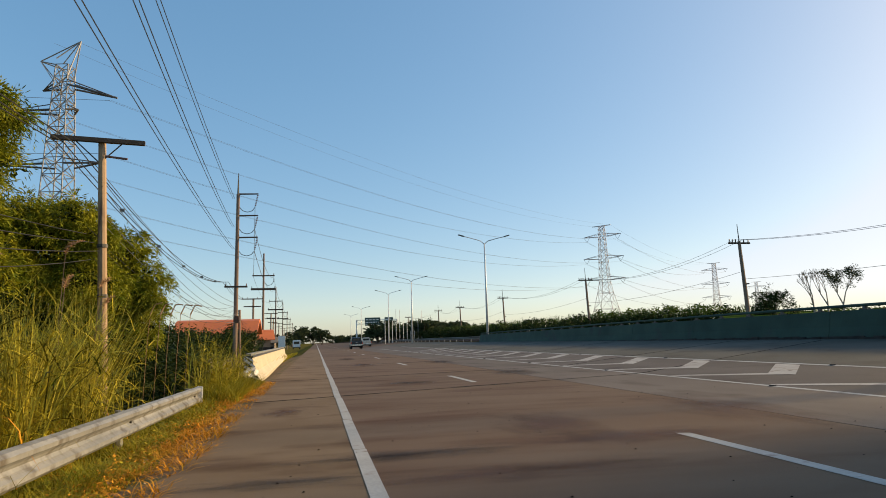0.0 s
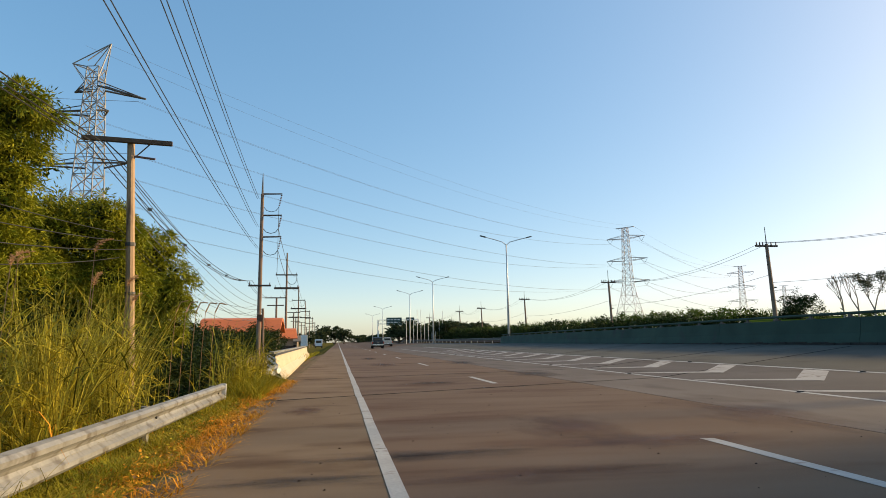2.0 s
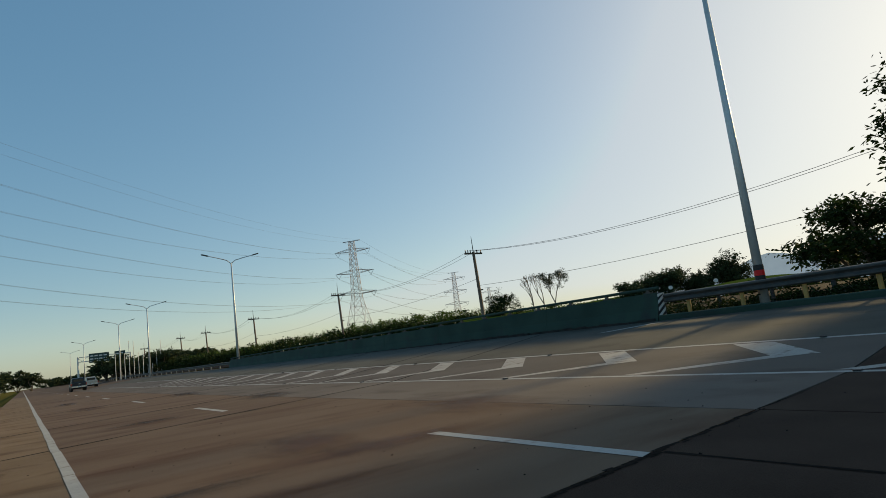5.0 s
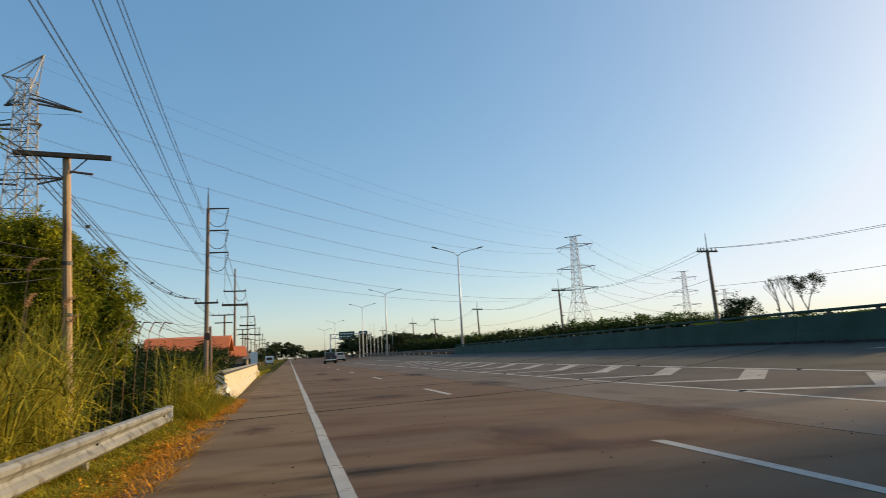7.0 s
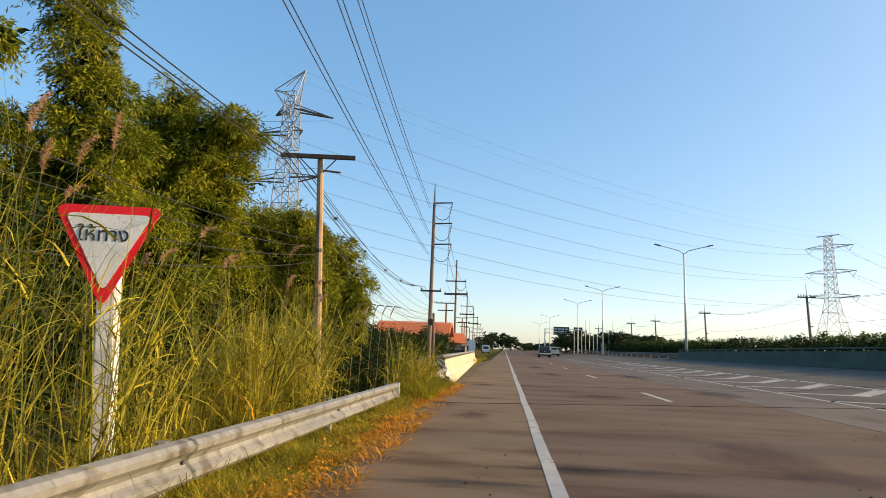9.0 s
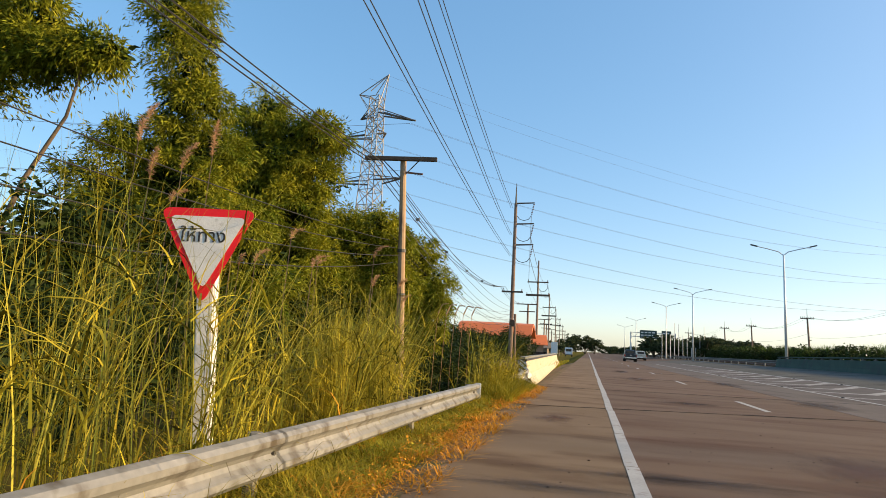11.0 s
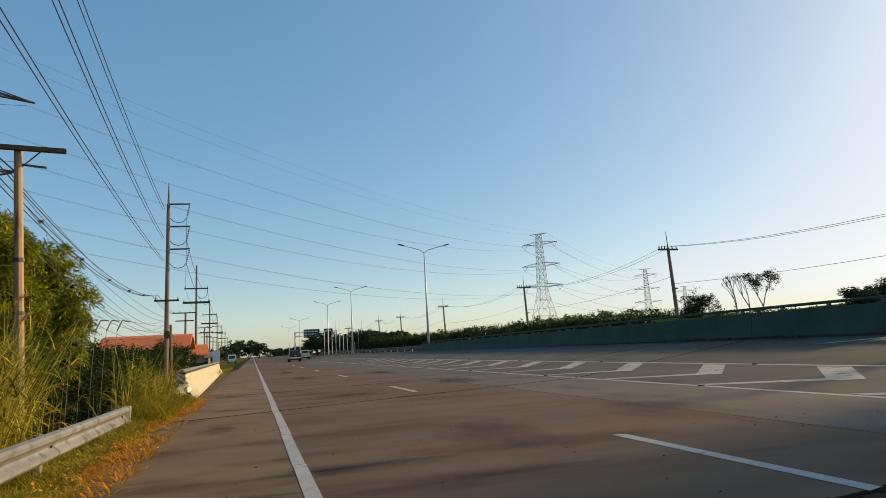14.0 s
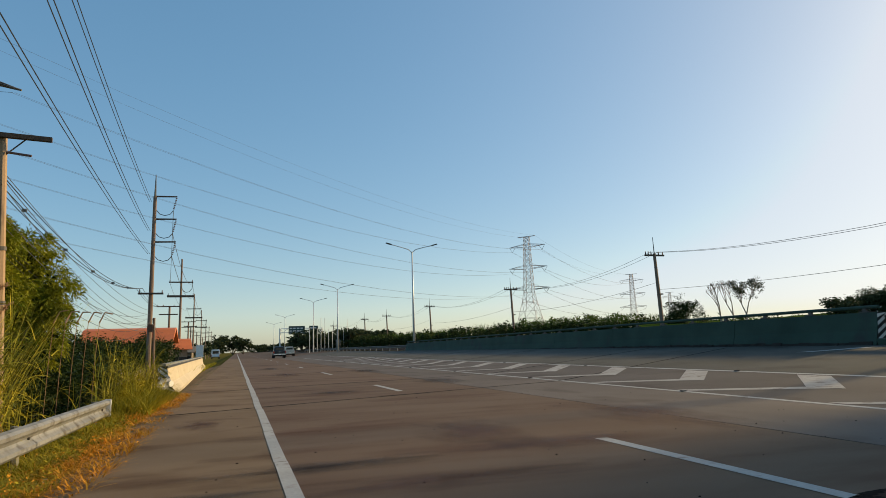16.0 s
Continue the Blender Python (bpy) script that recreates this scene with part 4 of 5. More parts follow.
# ---------------------------------------------------------------- street lamps


def street_lamp(at, H, label):
    p = thing("street_lamp", at, label, "street lamp", "twin street lamps")
    part("column", rod(B(), (0, 0, 0), (0, 0, H), 0.15, 0.075, 12), M["lamp"], p, smooth=True)
    for s in (-1, 1):
        bm = B()
        pts = [(0, 0, H - 0.1), (s * 0.45, 0, H + 0.28), (s * 1.4, 0, H + 0.55), (s * 2.5, 0, H + 0.82)]
        tube(bm, pts, 0.05, 0.045, 8)
        part("arm", bm, M["lamp"], p)
        bm = B()
        box(bm, -0.36, 0.36, -0.14, 0.14, -0.05, 0.07, 0.04)
        hd = part("lamp_head", bm, M["rust"], p, "dark flat lamp head")
        hd.matrix_local = pose(s * 2.75, 0, H + 0.88, 0, -s * 15, 0)
    bm = B()
    box(bm, -0.22, 0.22, -0.22, 0.22, 0, 0.06, 0.01)
    part("base_plate", bm, M["steel"], p)
    return p


l0 = street_lamp((19.15, 67.5, 0.7), 11.3, "tall galvanised twin-arm street lamp on the median")
for x, y, z in ((17.3, 111.5, 0.6), (16.6, 142.5, 0.6), (14.9, 207, 0.6), (14.5, 262, 0.6)):
    copy_thing(l0, pose(x, y, z))
l1 = street_lamp((19.1, 10.06, 0.7), 11.3, "tall street lamp with red and black bands round its foot")
for i in range(4):
    part("foot_band", rod(B(), (0, 0, 0.70 + i * 0.17), (0, 0, 0.87 + i * 0.17), 0.157, 0.155, 12), M["red"] if i % 2 == 0 else M["black"], l1, "painted warning band")

# ---------------------------------------------------------------- right-hand utility poles


def right_pole(at, H, lean=0.0):
    p = thing("utility_pole", at, "slender concrete utility pole with a short crossarm beyond the median", "utility pole", "field poles")
    part("shaft", rod(B(), (0, 0, 0), (lean, 0, H - 1.5), 0.19, 0.13, 8), M["polegrey"], p)
    part("spike", rod(B(), (lean, 0, H - 1.5), (lean * 1.15, 0, H), 0.05, 0.025, 6), M["rust"], p)
    bm = B()
    box(bm, lean - 1.05, lean + 1.05, -0.08, 0.08, H - 1.75, H - 1.6, 0.02)
    part("crossarm", bm, M["darkwood"], p, "dark crossarm")
    for q in (-0.95, -0.65, -0.35, 0.45, 0.9):
        part("insulator", rod(B(), (lean + q, 0, H - 1.6), (lean + q, 0, H - 1.32), 0.06, 0.04, 7), M["ceramic"], p)
    part("bracket", rod(B(), (lean * .3, 0, H * 0.42), (lean * .3 + 0.35, -.1, H * 0.42), 0.08, 0.05, 6), M["rust"], p)
    return p


RP = [(36.3, 46.0, 1.3), (36.9, 78.5, 1.3), (35.6, 113.0, 1.3), (34.6, 145.0, 1.3), (32.2, 160.0, 1.3), (30.0, 200.0, 1.2)]
rp0 = right_pole(RP[0], 9.0, -0.25)
for i, at in enumerate(RP[1:]):
    copy_thing(rp0, pose(*at))
line = [(36.5, 6.0, 0.8)] + RP
for (xa, ya, za), (xb, yb, zb_) in zip(line, line[1:]):
    for q in (-0.5, 0.3):
        wire("field_cable", [wire_points((xa - .25 + q, ya, za + 7.6), (xb - .25 + q, yb, zb_ + 7.6), 1.3, 14)], 0.014, M["wireblack"], "dark cable strung between field poles", group="field cables")
    for q in (0.0,):
        wire("field_cable", [wire_points((xa + q, ya, za + 4.9), (xb + q, yb, zb_ + 4.2), 0.6, 12)], 0.014, M["wireblack"], "lower dark cable strung between field poles", group="field cables")

# ---------------------------------------------------------------- sign gantry
gt = thing("sign_gantry", (12.1, 188, 0.3), "grey cantilever gantry with two dark green direction boards", "sign gantry")
part("upright", rod(B(), (0, 0, 0), (0, 0, 7.4), 0.24, 0.2, 10), M["lamp"], gt)
part("upright", rod(B(), (12.4, 0, 0), (12.4, 0, 7.4), 0.24, 0.2, 10), M["lamp"], gt)
for z in (6.1, 7.3):
    part("beam", rod(B(), (0, 0, z), (12.4, 0, z), 0.10, n=8), M["lamp"], gt)
bm = B()
for i in range(12):
    rod(bm, (i * 1.03, 0, 6.1 if i % 2 else 7.3), (i * 1.03 + 1.03, 0, 7.3 if i % 2 else 6.1), 0.05, n=5)
part("lattice_web", bm, M["lamp"], gt)
for x0, x1 in ((2.5, 7.2), (8.5, 11.1)):
    bm = B()
    box(bm, x0, x1, -0.42, -0.34, 5.55, 8.0, 0.03)
    bd = part("direction_board", bm, M["board"], gt, "dark green board with pale unreadable bars")
    for r_, (zc, hh) in enumerate(((7.35, 0.30), (6.55, 0.30), (5.95, 0.20))):
        bm = B()
        n = 4 if x1 - x0 > 3 else 2
        w = (x1 - x0 - 0.5) / n
        for i in range(n):
            box(bm, x0 + .25 + i * w, x0 + .25 + i * w + w * 0.72, -0.426, -0.421, zc - hh / 2, zc + hh / 2)
        part("text_bar", bm, M["lens"], bd)

# ---------------------------------------------------------------- trees and bamboo on the left
def tree(name, at, label, category, blobs, tips, leaf_mat, per_m3, length, width, r=0.16, bark="bark", seed=1, kind="", group="", droop=0.4, shell=0.5, inner=False):
    p = thing(name, at, label, category, group, kind)
    o = Vector(at)
    limbs((0, 0, 0), [Vector(t) - o for t in tips], r, M[bark], p, seed=seed)
    local = [(x - at[0], y - at[1], z - at[2], a, b) for x, y, z, a, b in blobs]
    if inner:
        # Crown core and low blobs take only the darkened leaf: painted inner shade.
        tufted("crown", [b for b in local if b[2] + at[2] > 1.9], leaf_mat, p, seed, length, width)
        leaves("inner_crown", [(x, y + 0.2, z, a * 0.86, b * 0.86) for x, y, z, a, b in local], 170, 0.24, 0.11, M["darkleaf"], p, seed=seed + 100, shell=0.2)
    else:
        leaves("crown", [(x, y, z, a * 1.15, b * 1.15) for x, y, z, a, b in local], per_m3, length, width, leaf_mat, p, seed=seed, droop=droop, shell=shell)
    return p


tree("bamboo_clump", (-10.4, 13.6, -1.6), "tall feathery bamboo clump lit golden green by low sun", "bamboo",
     [(-11.1, 13.4, 10.9, 0.9, 1.1), (-11.0, 13.3, 9.3, 1.0, 0.75), (-10.7, 13.5, 8.1, 0.9, 0.7), (-10.4, 13.4, 7.0, 0.95, 0.7), (-11.1, 13.6, 6.0, 1.05, 0.7), (-9.6, 13.4, 5.6, 0.85, 0.9), (-10.2, 13.2, 4.8, 1.2, 0.9), (-11.6, 13.4, 4.8, 0.95, 0.95), (-9.0, 13.4, 3.7, 1.15, 0.9), (-10.6, 13.0, 3.4, 1.25, 0.95), (-9.6, 12.8, 2.2, 1.3, 1.0), (-8.2, 13.6, 2.4, 1.1, 1.0)],
     [(-11.2, 13.4, 11.6), (-10.9, 13.3, 9.4), (-10.4, 13.4, 8.0), (-11.3, 13.6, 6.6), (-9.5, 13.4, 6.2), (-9.0, 13.2, 4.4)], M["leaf"], 0, 0.15, 0.034, 0.05, seed=11, inner=True)
tree("bamboo_clump", (-9.8, 18.0, -1.6), "dense domed bamboo clump with drooping leaf sprays behind the utility pole", "bamboo",
     [(-10.8, 17.6, 8.4, 0.9, 0.8), (-11.3, 17.8, 7.5, 1.0, 0.95), (-9.4, 17.6, 7.6, 1.05, 0.72), (-8.4, 17.5, 7.6, 0.75, 0.75), (-9.8, 17.3, 6.5, 1.35, 1.0), (-11.0, 17.6, 5.8, 1.3, 1.1), (-8.6, 17.6, 6.3, 0.72, 0.8), (-9.2, 17.4, 5.1, 1.25, 1.0), (-10.4, 17.2, 4.0, 1.4, 1.1), (-9.0, 17.4, 3.4, 1.3, 1.1), (-9.6, 17.0, 2.0, 1.5, 1.1)],
     [(-10.8, 17.6, 8.6), (-9.4, 17.6, 7.8), (-8.5, 17.5, 7.7), (-11.2, 17.7, 7.8), (-9.2, 17.4, 5.6)], M["leaf"], 0, 0.15, 0.036, 0.07, seed=12, inner=True)
tree("bushy_tree", (-8.4, 20.8, -1.6), "spreading olive-green tree below the taller bamboo", "tree",
     [(-9.0, 20.5, 5.2, 0.9, 0.75), (-7.6, 20.5, 5.3, 0.8, 0.55), (-8.1, 20.3, 4.4, 1.15, 0.85), (-7.0, 20.6, 4.6, 0.7, 0.75), (-9.8, 20.5, 4.4, 1.2, 1.0), (-8.8, 20.2, 3.1, 1.4, 1.05), (-7.0, 20.5, 3.1, 1.15, 1.0), (-7.6, 20.3, 1.8, 1.3, 1.0)],
     [(-9.0, 20.5, 5.4), (-7.6, 20.5, 5.4), (-7.1, 20.5, 4.4), (-9.6, 20.5, 4.4)], M["leaf"], 0, 0.14, 0.038, 0.09, seed=18, inner=True)
tree("bushy_tree", (-7.7, 24.2, -1.6), "rounded bushy tree with olive-green leaves behind the utility pole", "tree",
     [(-9.3, 24.0, 5.7, 1.0, 0.85), (-8.3, 24.0, 5.4, 1.0, 0.9), (-6.9, 24.0, 4.6, 0.9, 0.82), (-6.1, 24.0, 3.6, 0.8, 0.6), (-6.1, 24.0, 2.7, 0.75, 0.6), (-7.2, 23.8, 3.3, 1.1, 1.1), (-8.6, 23.8, 3.8, 1.35, 1.2), (-6.5, 24.0, 2.0, 1.0, 0.9), (-8.0, 23.8, 2.0, 1.5, 1.3), (-6.9, 23.8, 0.8, 1.3, 1.0)],
     [(-9.2, 24.0, 5.8), (-8.2, 24.0, 5.6), (-6.9, 24.0, 4.8), (-6.2, 24.0, 3.6), (-7.4, 23.9, 2.6)], M["leaf"], 0, 0.14, 0.038, 0.10, seed=13, inner=True)
tree("overhanging_tree", (-14.6, 10.0, -1.6), "leafy tree with a bough reaching over the grass", "tree",
     [(-12.2, 10.2, 7.8, 1.0, 0.65), (-11.5, 10.2, 7.1, 0.85, 0.55), (-10.7, 10.2, 6.9, 0.6, 0.4), (-10.1, 10.2, 6.9, 0.4, 0.26), (-12.3, 10.0, 6.7, 0.75, 0.36), (-13.7, 10.2, 7.7, 1.25, 0.95), (-14.6, 10.2, 6.7, 1.3, 1.1), (-15.4, 9.6, 5.0, 1.4, 1.2)],
     [(-10.3, 10.2, 6.9), (-12.4, 10.2, 7.4), (-13.6, 10.2, 7.6), (-14.6, 10.2, 6.4)], M["leaf"], 0, 0.14, 0.038, 0.12, seed=14, inner=True)
tree("thorny_bush", (-12.4, 12.0, -1.6), "open dark shrub with thin stems and sky showing through", "bush",
     [(-11.3, 12.0, 5.7, 0.7, 0.4), (-11.9, 12.2, 4.7, 0.9, 0.55), (-12.6, 12.0, 3.3, 0.9, 0.45), (-13.1, 11.8, 2.4, 1.1, 0.7), (-11.4, 12.0, 3.7, 0.75, 0.75), (-11.8, 11.8, 2.0, 1.2, 0.9), (-10.4, 11.6, 2.4, 1.0, 0.9)],
     [(-11.2, 12.0, 5.9), (-12.0, 12.2, 5.0), (-12.8, 12.0, 3.6), (-13.6, 11.8, 2.6)], M["leaf"], 0, 0.12, 0.03, 0.05, seed=19, inner=True)
# The thicket wears the darkened leaf too, backing the bamboo with painted shade.
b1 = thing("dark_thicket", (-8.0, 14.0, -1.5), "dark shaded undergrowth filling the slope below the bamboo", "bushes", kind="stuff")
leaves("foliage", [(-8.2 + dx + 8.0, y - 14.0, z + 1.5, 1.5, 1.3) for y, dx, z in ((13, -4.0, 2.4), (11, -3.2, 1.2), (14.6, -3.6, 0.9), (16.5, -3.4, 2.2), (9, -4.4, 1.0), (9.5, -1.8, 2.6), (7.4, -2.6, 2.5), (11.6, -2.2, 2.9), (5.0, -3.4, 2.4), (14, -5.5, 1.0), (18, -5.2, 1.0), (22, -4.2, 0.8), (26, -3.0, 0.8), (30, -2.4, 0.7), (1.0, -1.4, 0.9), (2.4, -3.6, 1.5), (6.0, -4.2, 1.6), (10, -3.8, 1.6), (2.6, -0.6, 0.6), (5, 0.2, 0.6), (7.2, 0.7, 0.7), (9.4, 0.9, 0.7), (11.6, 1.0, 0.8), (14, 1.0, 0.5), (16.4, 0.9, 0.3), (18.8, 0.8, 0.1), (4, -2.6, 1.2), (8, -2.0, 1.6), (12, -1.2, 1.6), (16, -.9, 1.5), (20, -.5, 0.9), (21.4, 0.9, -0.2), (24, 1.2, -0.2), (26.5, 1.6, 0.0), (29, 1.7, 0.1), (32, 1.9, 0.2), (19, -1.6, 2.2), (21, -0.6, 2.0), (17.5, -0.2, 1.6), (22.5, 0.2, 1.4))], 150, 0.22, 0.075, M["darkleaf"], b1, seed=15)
b2 = thing("roadside_shrubs", (-7.0, 42.0, -1.4), "low dark green shrubs along the ditch", "bushes", kind="stuff")
leaves("foliage", [(-9.2 + 7 + 0.6 * math.sin(i * 2.1), 31 + i * 3.0 - 42, 1.2 + 1.4 + 0.35 * math.sin(i * 1.7), 1.9, 1.3) for i in range(14)], 70, 0.24, 0.08, M["darkleaf"], b2, seed=16)
b3 = thing("yard_shrubs", (-7.5, 65.0, -1.3), "leafy shrubs in front of the orange-roofed house", "bushes", kind="stuff")
leaves("foliage", [(0.5 * math.sin(i * 2.4), -9 + i * 2.2, 2.6 + 0.35 * math.sin(i * 1.3), 1.6, 1.4) for i in range(9)], 60, 0.25, 0.09, M["darkleaf"], b3, seed=17)

# ---------------------------------------------------------------- tall grass and weeds
rng_ = np.random.default_rng(7)


def grass_patch(name, label, boxes, mat, lean, wid, seed, segs=3, bend=0.6, leaf_from=None, tuft=0.0):
    R, Hh = [], []
    tuft_rng = np.random.default_rng(99)
    for x0, x1, y0, y1, n, h0, h1 in boxes:
        x, y = rng_.uniform(x0, x1, n), rng_.uniform(y0, y1, n)
        if tuft:
            m = max(3, int((x1 - x0) * (y1 - y0) * tuft))
            cx, cy = tuft_rng.uniform(x0, x1, m), tuft_rng.uniform(y0, y1, m)
            pick = rng_.integers(0, m, n)
            x, y = cx[pick] + rng_.normal(0, 0.13, n), cy[pick] + rng_.normal(0, 0.13, n)
            x = np.minimum(x, -2.35)
        cl = 0.5 + 0.5 * np.sin(x * 3.1 + np.sin(y * 1.7) * 2) * np.sin(y * 2.3 + x)
        h = h0 + (h1 - h0) * np.clip(0.55 * cl + 0.45 * rng_.random(n) ** 1.3, 0, 1)
        z = np.array([ground_z(v) - 0.08 for v in x])
        if leaf_from:
            z = z + h * rng_.uniform(*leaf_from, n)
            h = np.minimum(h * 0.5, rng_.uniform(0.35, 0.95, n))
        R.append(np.stack([x, y, z], 1))
        Hh.append(h)
    R, Hh = np.concatenate(R), np.concatenate(Hh)
    ob = blades(name, R, Hh, lean, np.full(len(R), wid) * rng_.uniform(0.6, 1.3, len(R)), mat, segs, None, bend, seed)
    return tagged(ob, label, "grass", kind="stuff")


def reeds(label, boxes, seed, thick=0.0105, leafy=5, edge=-2.32):
    """Tufts of tall stems, each with arching leaves growing from it; stems and leaves are two joined meshes."""
    rng = np.random.default_rng(seed)
    x, y, h = [], [], []
    for x0, x1, y0, y1, n, h0, h1 in boxes:
        m = max(2, int((x1 - x0) * (y1 - y0) * 2.6))
        cx, cy, ch = rng.uniform(x0, x1, m), rng.uniform(y0, y1, m), rng.random(m)
        k = rng.integers(0, m, n)
        x.append(np.minimum(cx[k] + rng.normal(0, 0.12, n), edge))
        y.append(cy[k] + rng.normal(0, 0.14, n))
        h.append(h0 + (h1 - h0) * np.clip(0.6 * ch[k] + 0.55 * rng.random(n) ** 1.5, 0, 1.1))
    x, y, h = np.concatenate(x), np.concatenate(y), np.concatenate(h)
    n = len(x)
    root = np.stack([x, y, np.array([ground_z(v) - 0.08 for v in x])], 1)
    a = rng.uniform(0, math.tau, n)
    lean = np.stack([np.cos(a) + 0.25, np.sin(a), np.zeros(n)], 1) * (h * rng.uniform(0.02, 0.42, n))[:, None]

    def on_stem(i, k):
        p = root[i] + lean[i] * (k ** 1.8)[:, None]
        p[:, 2] += h[i] * k
        return p

    def strips(name, c, sides, w, label_, mat):
        segs = len(c) - 1
        v = np.stack([c[j] + q * sides * (w * (1 - 0.86 * (j / segs) ** 1.6) / 2)[:, None] for j in range(segs + 1) for q in (-1, 1)], 1)
        base = (np.arange(v.shape[0]) * (segs + 1) * 2)[:, None]
        f = np.concatenate([base + np.array([2 * j, 2 * j + 1, 2 * j + 3, 2 * j + 2]) for j in range(segs)], 0)
        tagged(new(name, mesh_of(name, v.reshape(-1, 3).tolist(), f.tolist(), mat)), label_, "grass", kind="stuff")

    everyone = np.arange(n)
    face = rng.uniform(-0.7, 0.7, n)
    strips("tall_grass", [on_stem(everyone, np.full(n, k)) for k in (0, 0.25, 0.5, 0.75, 1.0)], np.stack([np.cos(face), np.sin(face), np.zeros(n)], 1), thick * rng.uniform(0.6, 1.25, n), label, M["stalk"])
    i = np.repeat(everyone, leafy)
    m = len(i)
    k = rng.uniform(0.06, 0.86, m)
    b = rng.uniform(0, math.tau, m)
    out = np.stack([np.cos(b), np.sin(b), np.zeros(m)], 1)
    L = np.minimum(h[i] * 0.36, rng.uniform(0.25, 0.85, m))
    up, fall = rng.uniform(0.45, 0.95, m), rng.uniform(0.2, 1.1, m)
    c = []
    for q in (0, 0.25, 0.5, 0.75, 1.0):
        p = on_stem(i, k) + out * (L * q * (1 - 0.25 * up))[:, None]
        p[:, 2] += L * (up * q - fall * q * q * 0.8)
        c.append(p)
    side = np.stack([-np.sin(b), np.cos(b), rng.uniform(-0.6, 0.6, m)], 1)
    strips("tall_grass_leaves", c, side, 0.013 * rng.uniform(0.5, 1.4, m), label.replace("stems", "leaves"), M["reed"])


reeds("tall yellow-green grass stems standing behind the guardrail", [(-3.0, -2.4, 1.0, 4.0, 70, 1.5, 2.6), (-3.2, -2.5, 3.7, 4.8, 46, 1.0, 2.2), (-4.6, -3.5, 1.5, 5.4, 220, 2.2, 3.6), (-2.9, -2.35, 5.3, 8.4, 270, 0.9, 2.2), (-3.5, -2.7, 5.4, 9.6, 300, 1.1, 2.5), (-4.4, -3.4, 5.6, 11.5, 190, 1.5, 2.9), (-3.2, -2.45, 9.0, 12.0, 26, 0.7, 1.5), (-5.8, -4.2, 0.5, 6.0, 60, 1.8, 3.2), (-4.6, -2.4, -5.0, 1.0, 150, 1.4, 3.0)], 21)
reeds("tuft of tall yellow-green grass stems in the gap of the guardrail", [(-2.35, -1.8, 13.0, 16.4, 210, 0.6, 1.75), (-2.7, -2.3, 12.8, 15.0, 50, 0.8, 1.9), (-3.0, -2.5, 12.0, 15.0, 12, 0.6, 1.4)], 33, 0.012, 9, -1.7)
# Low weeds in the dim colour, so the grass foot reads as shaded.
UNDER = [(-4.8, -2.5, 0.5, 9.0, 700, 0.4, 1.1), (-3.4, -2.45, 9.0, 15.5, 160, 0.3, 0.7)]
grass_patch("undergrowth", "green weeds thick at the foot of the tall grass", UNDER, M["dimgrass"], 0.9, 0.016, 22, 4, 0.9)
grass_patch("dry_grass_leaves", "dry straw-coloured grass leaves low behind the guardrail", [(-3.6, -2.45, 1.0, 9.0, 420, 0.6, 1.4)], M["dry"], 1.4, 0.013, 27, 4, 1.0, (0.0, 0.5), 3.2)
grass_patch("gap_weeds", "leafy weeds filling the gap between the two guardrails", [(-2.45, -1.5, 12.7, 16.0, 3400, 0.2, 0.95), (-2.1, -1.45, 15.6, 18.6, 1500, 0.15, 0.55)], M["green_weed"], 0.9, 0.017, 34, 3)
grass_patch("rail_weeds", "thin weeds leaning over the guardrail", [(-2.12, -2.02, 2.5, 12.5, 70, 0.3, 0.62), (-2.3, -2.05, 1.5, 5.2, 150, 0.5, 0.95), (-2.15, -2.02, 4.6, 6.6, 60, 0.35, 0.7)], M["reed"], 1.0, 0.009, 28, 4, 0.8)
grass_patch("verge_weeds", "dry orange weeds and fallen leaves on the verge", [(-2.06, -1.5, 1.5, 8.0, 2000, 0.10, 0.42), (-2.06, -1.5, 8.0, 18.5, 2800, 0.10, 0.42), (-1.8, -1.14, 1.5, 18.5, 9000, 0.06, 0.34), (-1.35, -1.05, 1.5, 18.5, 900, 0.02, 0.08), (-2.1, -1.24, -5.0, 1.5, 2000, 0.05, 0.30)], M["dry"], 1.3, 0.018, 23, 3)
grass_patch("verge_grass", "green weeds growing round the guardrail", [(-2.1, -1.5, 1.5, 6.5, 3400, 0.10, 0.42), (-2.1, -1.6, 6.5, 12.6, 2600, 0.08, 0.36), (-1.7, -1.2, 1.5, 12.6, 900, 0.05, 0.2), (-2.25, -1.8, 1.5, 12.6, 5200, 0.2, 0.54), (-3.0, -2.3, 1.5, 12.6, 1500, 0.25, 0.7)], M["green_weed"], 1.1, 0.014, 24, 3)
grass_patch("far_verge_grass", "short green grass along the shoulder past the barrier", [(-4.2, -2.4, 57.5, 85, 5000, 0.15, 0.5), (-5.5, -2.2, 20, 57, 2600, 0.3, 1.0)], M["green_weed"], 0.7, 0.03, 25, 2)
wd_ = random.Random(77)
vb = thing("verge_bushes", (-1.85, 9.0, -0.16), "low broad-leaved weeds in orange and green tangled along the verge", "weeds", kind="stuff")
leaves("foliage", [(wd_.uniform(-0.2, 0.25), wd_.uniform(-7.4, 9.6), wd_.uniform(0.0, 0.10), wd_.uniform(0.12, 0.26), wd_.uniform(0.08, 0.17)) for _ in range(90)], 2200, 0.045, 0.022, M["green_weed"], vb, seed=29)
